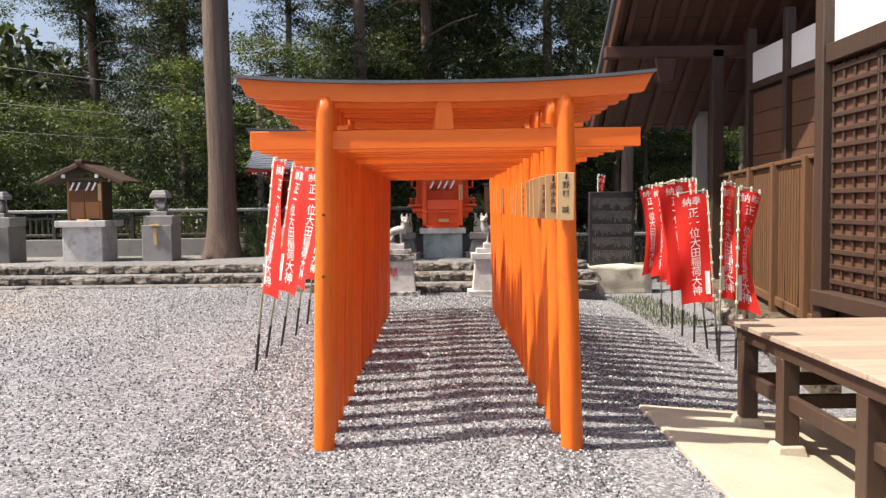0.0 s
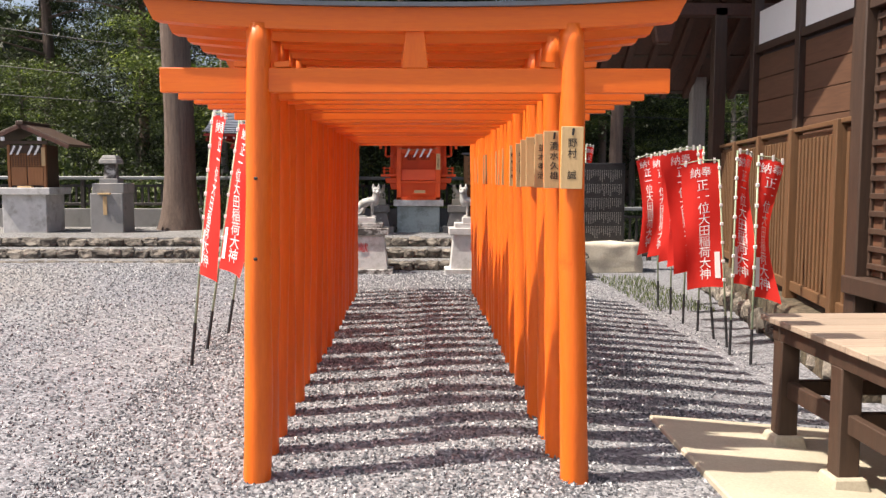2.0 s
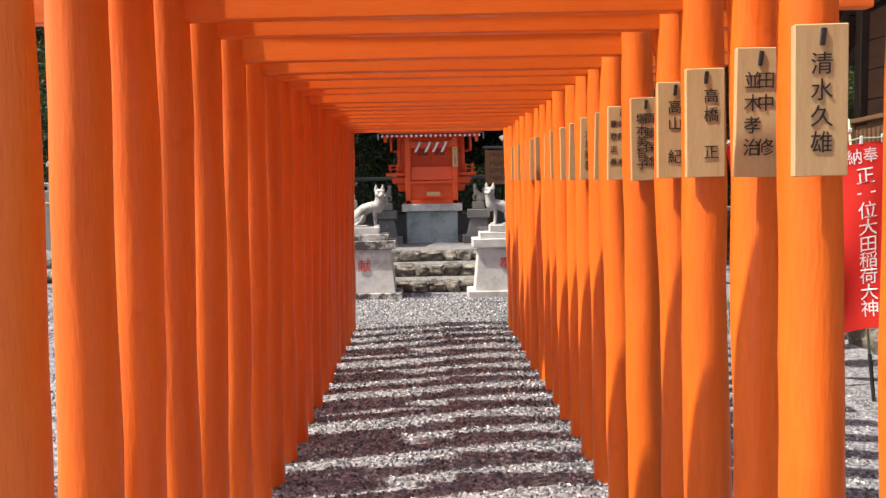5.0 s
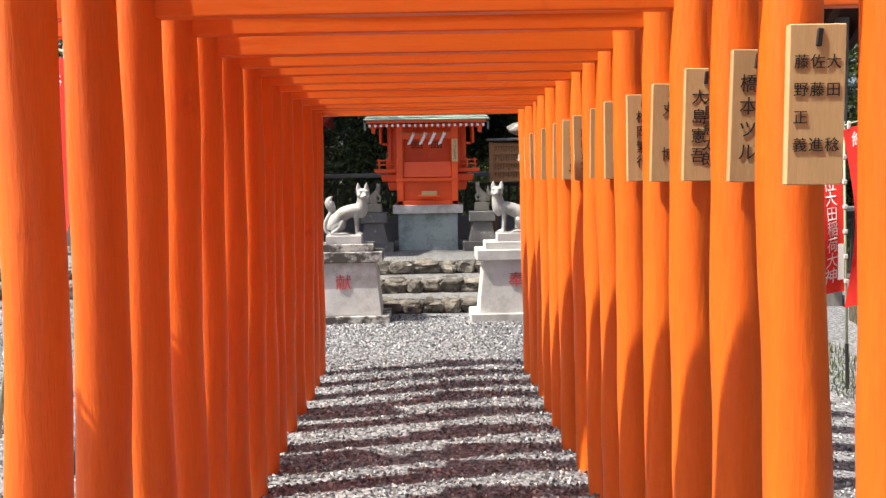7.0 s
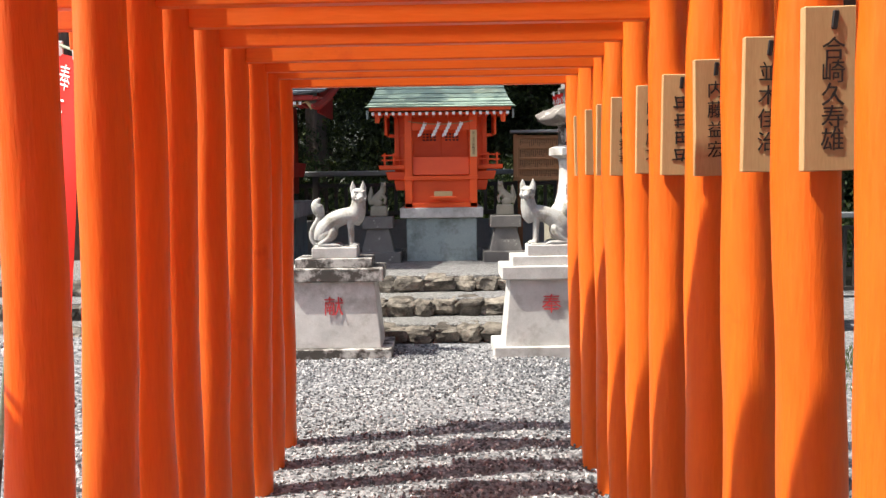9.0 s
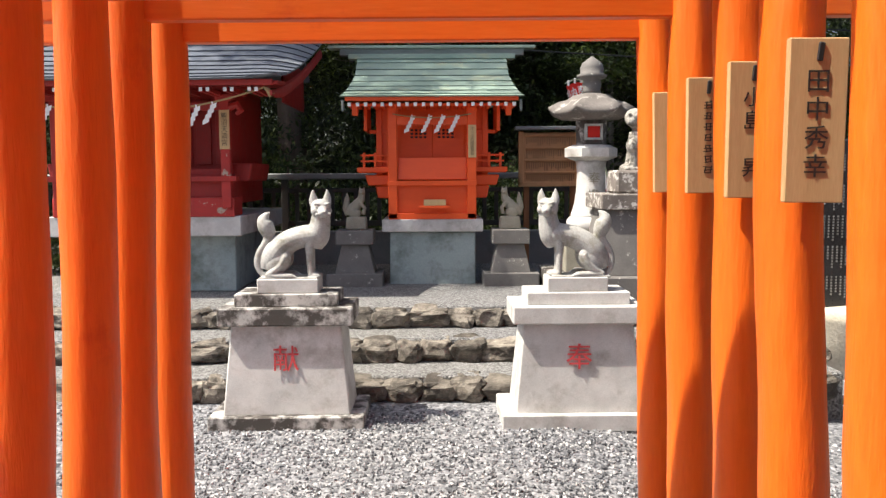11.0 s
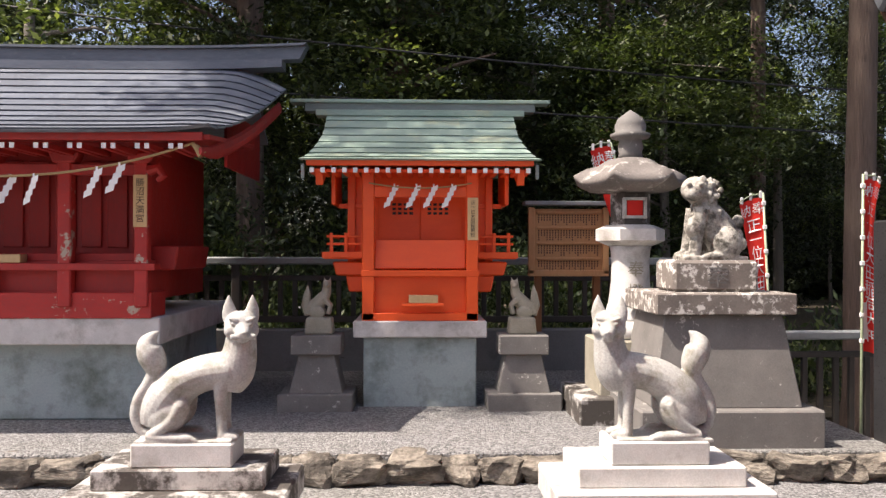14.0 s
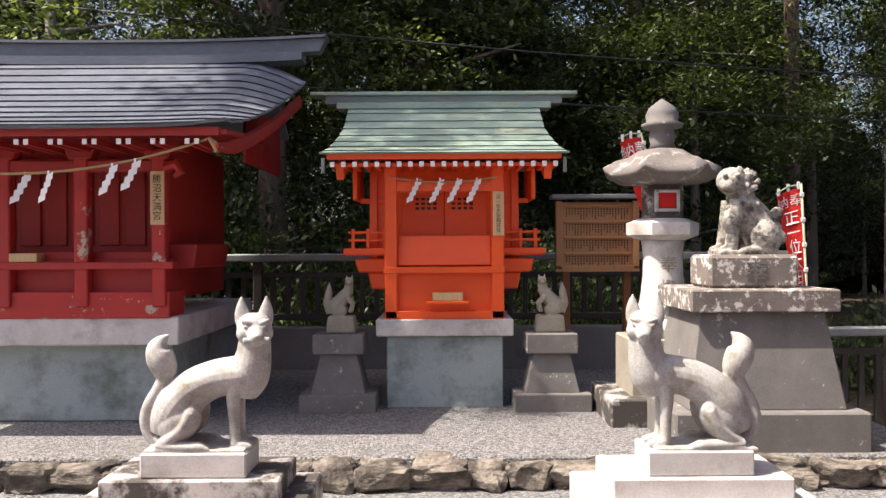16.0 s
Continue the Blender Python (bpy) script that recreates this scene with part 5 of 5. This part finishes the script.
# roof of the rear hall: rises towards the yard's entrance
ang = radians(36)
slope = Matrix.Rotation(-ang, 4, "X")
def up(y):
    return 4.02 + (8.8 - y) * math.tan(ang)
roof = part("roof", box((5.8, 7.6, up(7.6) + 0.32), (5.8, 7.6, 0.08), 0.01, slope), M_EAVEWOOD, hall, "eave underside of reddish brown boards")
part("roof_cover", box((5.78, 7.55, up(7.55) + 0.42), (6.0, 7.9, 0.12), 0.02, slope), M_CAPSHEET, hall, "dark metal roof cover")
part("eave_purlin", box((4.8, 8.8, 4.02), (4.1, 0.19, 0.19), 0.01), M_EAVEWOOD, hall)
for k in range(14):
    part("rafter", box((3.10 + 0.40 * k, 7.6, up(7.6) + 0.22), (0.10, 7.5, 0.13), 0.006, slope), M_EAVEWOOD, roof)
for k in range(9):
    y = 5.0 + 0.7 * k
    part("batten", box((5.8, y, up(y) + 0.275), (5.7, 0.05, 0.03), 0.002, slope), M_DARKWOOD, roof)
part("bracket", box((3.75, 8.8, 3.72), (0.24, 0.22, 0.42), 0.03, None, (1.7, 1.3)), M_EAVEWOOD, hall)
part("verge_board", box((2.88, 7.6, up(7.6) + 0.26), (0.08, 7.7, 0.34), 0.01, slope), M_EAVEWOOD, hall)
part("corner_post", box((4.62, 8.8, 1.9), (0.19, 0.19, 4.3), 0.01), M_DARKWOOD, hall)
part("front_roof", box((5.2, -1.4, 3.75), (3.2, 7.6, 0.12), 0.01, Matrix.Rotation(-0.3, 4, "Y")), M_EAVEWOOD, hall)
# rear wing behind the fence
part("rear_wall", box((5.15, 6.2, 1.7), (0.12, 4.6, 3.0), 0.0), M_DARKWOOD, hall)
part("rear_plaster", box((5.085, 6.2, 3.66), (0.08, 4.5, 0.5), 0.0), M_WHITEWALL, hall, "white plaster panel")
part("rear_lintel", box((5.06, 6.2, 3.36), (0.14, 4.6, 0.11), 0.006), M_DARKWOOD, hall)
for k in range(4):
    part("rear_post", box((5.04, 3.95 + 1.48 * k, 2.2), (0.14, 0.14, 4.2), 0.008), M_DARKWOOD, hall)
    if k < 3:
        for j in range(8):
            part("plank", box((5.075, 4.69 + 1.48 * k, 0.75 + 0.335 * j), (0.03, 1.34, 0.325), 0.005), M_WALLWOOD, hall)
part("rear_end_wall", box((6.8, 8.5, 1.8), (3.2, 0.12, 4.4), 0.0), M_DARKWOOD, hall)

# board fence beside the hall
fx0, fy0, fx1, fy1 = 3.60, 2.70, 4.75, 9.0
L = math.hypot(fx1 - fx0, fy1 - fy0)
fence = thing("board_fence", pose(fx0, fy0, 0, 0, 0, math.degrees(math.atan2(fy1 - fy0, fx1 - fx0))), "brown vertical board fence with capped top rail", "fence", kind="structure")
part("cap_rail", box((L / 2, 0, 1.955), (L, 0.11, 0.045), 0.006), M_BOARDWOOD, fence)
part("upper_rail", box((L / 2, -0.02, 1.86), (L, 0.05, 0.09), 0.004), M_BOARDWOOD, fence)
part("bottom_rail", box((L / 2, 0.0, 0.36), (L, 0.09, 0.10), 0.006), M_BOARDWOOD, fence)
# Sheet in darker wood than the boards: paints the shade in their gaps.
part("backing", box((L / 2, -0.055, 1.15), (L, 0.015, 1.5), 0), M_DARKWOOD, fence)
bm = box((0, 0.0, 1.13), (0.058, 0.045, 1.46), 0.004)
board = bpy.data.meshes.new("board")
bm.to_mesh(board)
bm.free()
board.materials.append(M_BOARDWOOD)
for k in range(int(L / 0.125)):
    o = new("board", board)
    o.parent = fence
    o.matrix_basis = pose(0.06 + 0.125 * k, 0, 0)
for k in range(5):
    part("post", box((0.33 + 1.5 * k, 0.03, 1.1), (0.12, 0.12, 1.75), 0.008), M_BOARDWOOD, fence)

# rocks along the fence foot
kerb = thing("rock_edging", pose(0, 0, 0), "row of rounded field stones along the fence foot", "edging", kind="structure")
part("bank", box((4.5, 5.6, -0.05), (1.2, 7.6, 0.56), 0.05, Matrix.Rotation(-0.18, 4, "Z")), M_LITTER, kerb)
r3 = random.Random(21)
for k in range(40):
    f = k / 39
    w = r3.uniform(0.2, 0.38)
    st = new("stone", r3.choice(ROCKS))
    st.parent = kerb
    st.matrix_basis = pose(3.42 + 1.05 * f + r3.uniform(-0.05, 0.05), 2.1 + 6.6 * f, -0.08 + r3.uniform(-0.02, 0.03), r3.uniform(-15, 15), r3.uniform(-15, 15), r3.uniform(60, 120)) @ Matrix.Diagonal((w, 0.26, r3.uniform(0.2, 0.34), 1))
bm = bmesh.new()
for k in range(1500):
    x, y = r3.uniform(2.95, 3.75), r3.uniform(6.2, 9.8)
    h, a = r3.uniform(0.04, 0.12), r3.uniform(0, 6.3)
    p = Vector((x, y, -0.2))
    d = Vector((math.cos(a), math.sin(a), 0)) * 0.006
    bm.faces.new([bm.verts.new(p - d), bm.verts.new(p + d), bm.verts.new(p + Vector((r3.uniform(-0.04, 0.04), r3.uniform(-0.04, 0.04), h)))])
tagged(link("grass", bm, M_BROAD), "thin patch of green grass beside the banners", "grass", kind="stuff")

# deck and pad
pad = thing("concrete_pad", pose(0, 0, 0), "pale worn concrete pad under the wooden deck", "pavement", kind="structure")
part("apron", box((2.21, -2.4, -0.125 - 0.035), (1.42, 7.2, 0.10), 0.01, Matrix.Rotation(radians(5.15), 4, "Y")), M_CONCRETE, pad)
part("slab", box((3.9, -2.4, -0.225), (2.0, 7.2, 0.10), 0.01), M_CONCRETE, pad)
deck = thing("wooden_deck", pose(-0.05, -0.08, 0.0), "sun-bleached plank deck on dark posts with stone footings", "deck")
for k in range(30):
    part("plank", box((2.86, 0.98 - 0.205 * k, 0.622), (1.36, 0.198, 0.035), 0.004), M_DECK, deck)
part("edge_beam", box((2.26, -2.0, 0.555), (0.09, 5.9, 0.10), 0.006), M_DARKWOOD, deck)
part("edge_beam", box((2.86, 0.92, 0.555), (1.3, 0.09, 0.10), 0.006), M_DARKWOOD, deck)
for y in (0.90, 0.20, -0.85, -1.9, -2.95):
    for x in (2.27, 3.30):
        leg = part("leg", box((x, y, 0.22), (0.115, 0.115, 0.58), 0.008), M_DARKWOOD, deck)
        part("footing", box((x, y, -0.12), (0.24, 0.24, 0.13), 0.01, None, (0.7, 0.7)), M_CONCRETE, leg, "pale tapered stone footing")
    part("cross_tie", box((2.8, y, 0.22), (1.1, 0.05, 0.09), 0.005), M_DARKWOOD, deck)
part("long_tie", box((2.28, -1.2, 0.22), (0.05, 4.3, 0.10), 0.005), M_DARKWOOD, deck)
part("plinth", box((3.6, -1.3, 0.0), (0.2, 7.8, 0.5), 0.0), M_GREYCONC, deck)

# grey pole beside the hall
pole = link("wooden_pole", box((0, 0, 2.0), (0.24, 0.20, 4.3), 0.015), M_GREYPOLE)
pole.matrix_basis = pose(4.85, 10.4, -0.25)
tagged(pole, "weathered grey square wooden pole", "pole")


# ---- trees ----
def leaves_bm(seed, count, spread, size, clumps, droop=0.0, slim=0.42):
    """Clumps of small leaves within an ellipsoid; every leaf a bent diamond."""
    rg = np.random.RandomState(seed)
    c = rg.normal(0, 1, (clumps, 3))
    c = c / np.linalg.norm(c, axis=1)[:, None] * (rg.uniform(0.25, 1.0, clumps) ** 0.5)[:, None] * np.array(spread)
    who = rg.randint(0, clumps, count)
    p = c[who] + rg.normal(0, 1, (count, 3)) * np.array(spread) * 0.13
    a = rg.normal(0, 1, (count, 3))
    a[:, 2] -= droop
    a /= np.linalg.norm(a, axis=1)[:, None]
    b = np.cross(a, rg.normal(0, 1, (count, 3)))
    b /= np.linalg.norm(b, axis=1)[:, None]
    s = size * rg.uniform(0.6, 1.5, count)[:, None]
    verts = np.stack([p - a * s, p - b * s * slim, p + a * s, p + b * s * slim], 1).reshape(-1, 3)
    me = bpy.data.meshes.new("leaves")
    me.from_pydata(verts.tolist(), [], [(4 * i, 4 * i + 1, 4 * i + 2, 4 * i + 3) for i in range(count)])
    return me


def sprays_me(seed, centres, per, size, reach, slim, droop):
    """Small leaves gathered in flat sprays round the given centres."""
    rg = np.random.RandomState(seed)
    c = np.repeat(np.array(centres), per, 0)
    n = len(c)
    p = c + rg.normal(0, 1, (n, 3)) * np.array(reach)
    a = rg.normal(0, 1, (n, 3)) * np.array((1, 1, 0.45))
    a[:, 2] -= droop
    a /= np.linalg.norm(a, axis=1)[:, None]
    b = np.cross(a, rg.normal(0, 0.35, (n, 3)) + np.array((0, 0, 1)))
    b /= np.linalg.norm(b, axis=1)[:, None]
    s = size * rg.uniform(0.6, 1.5, n)[:, None]
    verts = np.stack([p - a * s, p - b * s * slim, p + a * s, p + b * s * slim], 1).reshape(-1, 3)
    me = bpy.data.meshes.new("leaves")
    me.from_pydata(verts.tolist(), [], [(4 * i, 4 * i + 1, 4 * i + 2, 4 * i + 3) for i in range(n)])
    return me


def cedar_crown(seed):
    """Drooping boughs in loose tiers, longest below."""
    rc = random.Random(seed)
    centres = []
    for k in range(84):
        z = -4.6 + 9.2 * (k / 83) ** 1.1
        a, L = rc.uniform(0, 6.3), rc.uniform(0.7, 1.1) * (2.3 - 1.6 * (z + 4.6) / 9.2)
        fall = rc.uniform(0.15, 0.45)
        for j in range(6):
            t = 0.25 + 0.75 * (j + rc.random()) / 6
            w = 0.10 + 0.16 * t
            centres.append((math.cos(a) * L * t + rc.gauss(0, w), math.sin(a) * L * t + rc.gauss(0, w), z - fall * L * t * t + rc.gauss(0, 0.06)))
    return sprays_me(seed, centres, 84, 0.046, (0.17, 0.17, 0.075), 0.34, 0.5)


def broad_crown(seed):
    rc = random.Random(seed)
    centres = []
    for k in range(120):
        d = Vector((rc.gauss(0, 1), rc.gauss(0, 1), rc.gauss(0, 1))).normalized() * rc.uniform(0.3, 1.0) ** 0.5
        centres.append((d.x * 2.2, d.y * 2.2, d.z * 2.0))
    return sprays_me(seed, centres, 190, 0.040, (0.26, 0.26, 0.10), 0.48, 0.2)


CEDAR_CROWNS = [cedar_crown(s) for s in (1, 2, 3)]
BROAD_CROWNS = [broad_crown(s) for s in (7, 8)]
BUSHES = [leaves_bm(s, 6500, (0.9, 0.8, 0.75), 0.036, 70) for s in (12, 13, 14)]


def trunk_bm(seed, r, h, flare=0.5):
    bm = bmesh.new()
    rings, seg = [], 24
    for k in range(31):
        f = (k / 30) ** 1.4
        z = -0.15 + f * h
        rr = r * (1 - 0.55 * f) * (1 + flare * math.exp(-max(z, 0) / 0.35))
        c = Vector((0.06 * noise.noise((seed, z * 0.3, 0)), 0.06 * noise.noise((seed + 9, z * 0.3, 0)), z))
        rings.append([bm.verts.new(c + Vector((math.cos(a), math.sin(a), 0)) * rr * (1 + 0.10 * noise.noise((math.cos(a) * 2.5 + seed, math.sin(a) * 2.5, z * 0.25)) + 0.05 * noise.noise((math.cos(a) * 8 + seed, math.sin(a) * 8, z * 0.5)))) for a in (2 * math.pi * j / seg for j in range(seg))])
    for a, b in zip(rings, rings[1:]):
        for j in range(seg):
            bm.faces.new((a[j], a[(j + 1) % seg], b[(j + 1) % seg], b[j]))
    bm.faces.new(rings[-1])
    return bm


def tree(x, y, z, r, h, crown_z, crown, mat, bark, scale, seed, label):
    rt = random.Random(seed)
    root = thing("cedar_tree" if mat is M_CEDAR else "broadleaf_tree", pose(x, y, z, 0, 0, rt.uniform(0, 360)), label, "tree", "trees behind the shrine")
    bm = trunk_bm(seed, r, h)
    part("trunk", bm, bark, root, "", True)
    for k in range(9):
        bm = bmesh.new()
        a, hz = rt.uniform(0, 6.3), crown_z + (k - 4) * 0.35 * scale
        L = rt.uniform(0.9, 1.9) * scale
        add_tube(bm, [(0, 0, hz), (math.cos(a) * L * 0.5, math.sin(a) * L * 0.5, hz + 0.15), (math.cos(a) * L, math.sin(a) * L, hz + rt.uniform(-0.3, 0.3))], [r * 0.28, r * 0.16, r * 0.05], 6)
        part("limb", bm, bark, root)
    if not crown.materials:
        crown.materials.append(mat)
    # Some cedars get a second, unseen crown above, added to shade the lower foliage.
    for lift, wide in ((0, 1.0), (6.4, 1.2)) if mat is M_CEDAR and seed % 2 and (y > 19 or x < -5) else ((0, 1.0),):
        ob = new("crown", crown)
        ob.parent = root
        ob.matrix_basis = pose(0, 0, crown_z + lift * scale, 0, 0, rt.uniform(0, 360)) @ Matrix.Diagonal((scale * wide, scale * wide, scale, 1))


tree(-4.68, 12.6, 0.4, 0.31, 20, 14, CEDAR_CROWNS[0], M_CEDAR, M_BARK, 1.1, 2, "massive old cedar with furrowed grey-brown bark by the terrace")
# The second trunk takes the darker bark, which paints in its shade.
tree(4.22, 13.57, -0.3, 0.15, 15, 10.0, CEDAR_CROWNS[1], M_CEDAR, M_BARK, 1.0, 4, "straight grey-barked cedar behind the lantern")
rt = random.Random(77)
k = 0
for y, n, x0, x1 in ((16.5, 11, -15, 10), (20.5, 13, -20, 16), (26, 15, -28, 24), (33, 15, -38, 34)):
    for i in range(n):
        x = x0 + (x1 - x0) * (i + rt.uniform(0.15, 0.85)) / n
        yy = y + rt.uniform(-1.2, 1.2)
        k += 1
        if (x < -5 and rt.random() < 0.13) or (4.8 < x < 7.2 and yy < 19):
            continue
        if rt.random() < (0.72 if x > -5 else 0.5):
            low = rt.uniform(4.2, 7.5)
            tree(x, yy, -0.6, rt.uniform(0.11, 0.20), low + 12, low + 1.5, CEDAR_CROWNS[k % 3], M_CEDAR, M_BARK if rt.random() < 0.6 else M_PALEBARK, rt.uniform(0.9, 1.4), 100 + k, "tall dark green cedar in the woods behind the shrine")
        else:
            tree(x, yy, -0.6, rt.uniform(0.07, 0.12), 5, rt.uniform(3.0, 5.2), BROAD_CROWNS[k % 2], M_BROAD, M_PALEBARK, rt.uniform(0.7, 1.15), 100 + k, "light green broadleaf tree among the cedars")
for x, y, cz, sc, sd in ((-0.7, 17.4, 4.3, 1.0, 401), (1.7, 18.0, 4.6, 0.95, 402), (-2.2, 18.3, 5.0, 1.1, 403), (3.4, 17.2, 3.9, 0.8, 404)):
    tree(x, y, -0.6, 0.09, 5.5, cz, BROAD_CROWNS[sd % 2], M_BROAD, M_PALEBARK, sc, sd, "light green broadleaf tree among the cedars")
for x, y, z, s in ((-1.15, 14.4, 1.0, 0.85), (-0.5, 15.2, 1.5, 1.0), (0.2, 14.9, 1.5, 0.8), (1.1, 14.6, 1.3, 0.8), (2.2, 15.0, 1.2, 1.0), (-2.6, 15.4, 1.8, 1.2), (-3.9, 14.5, 1.4, 1.0), (-5.5, 15.0, 1.3, 1.2), (-6.6, 14.6, 1.2, 0.9), (-8.2, 15.2, 1.5, 1.3), (-10.2, 14.8, 1.2, 1.1), (3.6, 15.2, 0.6, 1.2), (5.2, 15.0, 0.5, 1.2), (6.8, 15.6, 0.5, 1.3), (-3.55, 13.0, 1.2, 0.6), (-4.0, 12.9, 0.95, 0.5)):
    b = new("shrub", BUSHES[int(abs(x * 10)) % 3])
    if not b.data.materials:
        b.data.materials.append(M_BUSH)
    b.matrix_basis = pose(x, y, z - 0.55 * s, 0, 0, x * 50) @ Matrix.Diagonal((s, s, s * 1.25, 1))
    tagged(b, "leafy green shrub behind the railing", "shrub", "shrubs behind the railing")


def far_woods():
    rg = np.random.RandomState(3)
    n = 190000
    ang = rg.uniform(radians(-62), radians(62), n)
    dist = rg.uniform(36, 52, n)
    z = rg.uniform(-0.5, 1.0, n) ** 1 * 12 * (0.65 + 0.25 * np.sin(ang * 9) + 0.18 * np.sin(ang * 23 + 1))
    z = z * np.where(ang < 0.05, 0.75, 1.0)
    p = np.stack([np.sin(ang) * dist, np.cos(ang) * dist, np.abs(z)], 1)
    a = rg.normal(0, 1, (n, 3))
    a /= np.linalg.norm(a, axis=1)[:, None]
    b = np.cross(a, rg.normal(0, 1, (n, 3)))
    b /= np.linalg.norm(b, axis=1)[:, None]
    s = rg.uniform(0.18, 0.42, n)[:, None]
    verts = np.stack([p - a * s, p - b * s * 0.5, p + a * s, p + b * s * 0.5], 1).reshape(-1, 3)
    me = bpy.data.meshes.new("far_woods")
    me.from_pydata(verts.tolist(), [], [(4 * i, 4 * i + 1, 4 * i + 2, 4 * i + 3) for i in range(n)])
    ob = link_mesh("far_woods", me, M_CEDAR)
    tagged(ob, "dense dark green wooded hillside beyond the shrine", "woods", kind="stuff")


far_woods()
bank = link("forest_ground", box((0, 34, -0.35), (160, 40.5, 0.6), 0.0), M_LITTER)
tagged(bank, "dark leaf-littered forest floor behind the railing", "ground", kind="structure")

# overhead cables
for a, b, sag in (((-14, 14.0, 5.4), (6, 15.0, 3.3), 0.3), ((-14, 14.2, 4.4), (9, 15.0, 2.7), 0.25), ((-13, 13.9, 3.6), (-2, 15.0, 3.0), 0.15)):
    A, B = Vector(a), Vector(b)
    cab = link("overhead_cable", tube([A.lerp(B, f / 16) - Vector((0, 0, sag * 4 * (f / 16) * (1 - f / 16))) for f in range(17)], 0.010, 6), M_WIRE)
    tagged(cab, "thin black overhead cable in front of the trees", "cable", "overhead cables")


# ---- loose gravel stones ----
def loose_gravel():
    rg = np.random.RandomState(9)
    n = 125000
    near = rg.rand(n) < 0.45
    x = np.where(near, rg.uniform(-1.9, 2.1, n), rg.uniform(-8.5, 3.1, n))
    y = np.where(near, rg.uniform(-3.6, 8.9, n), rg.uniform(-3.8, 9.1, n))
    keep = ~((x > 1.5) & (y < 1.0))
    x, y = x[keep], y[keep]
    n = len(x)
    z = np.array([ground_height(a, b) + 0.012 * noise.noise((a * 0.9, b * 0.9, 0)) for a, b in zip(x, y)])
    s = rg.uniform(0.006, 0.015, n)
    shape = np.array([(1, 0, 0), (-0.5, 0.8, 0.1), (-0.5, -0.8, -0.1), (0.1, 0.1, 0.8), (0, 0, -0.7)])
    q = shape[None] * (s[:, None] * rg.uniform(0.7, 1.3, (n, 3)))[:, None, :]
    a = rg.uniform(0, 6.3, n)
    t = rg.uniform(-0.6, 0.6, n)
    ca, sa, ct, stt = np.cos(a)[:, None], np.sin(a)[:, None], np.cos(t)[:, None], np.sin(t)[:, None]
    X, Y, Z = q[..., 0], q[..., 1], q[..., 2]
    X, Z = X * ct + Z * stt, -X * stt + Z * ct
    X, Y = X * ca - Y * sa, X * sa + Y * ca
    v = np.stack([X + x[:, None], Y + y[:, None], Z + (z + s * 0.35)[:, None]], -1).reshape(-1, 3)
    tri = np.array([(0, 1, 3), (1, 2, 3), (2, 0, 3), (1, 0, 4), (2, 1, 4), (0, 2, 4)])
    f = (np.arange(n)[:, None, None] * 5 + tri[None]).reshape(-1, 3)
    me = bpy.data.meshes.new("gravel")
    me.from_pydata(v.tolist(), [], f.tolist())
    tagged(link_mesh("gravel", me, M_CHIPS), "loose angular grey gravel stones on the yard", "gravel", kind="stuff")


loose_gravel()
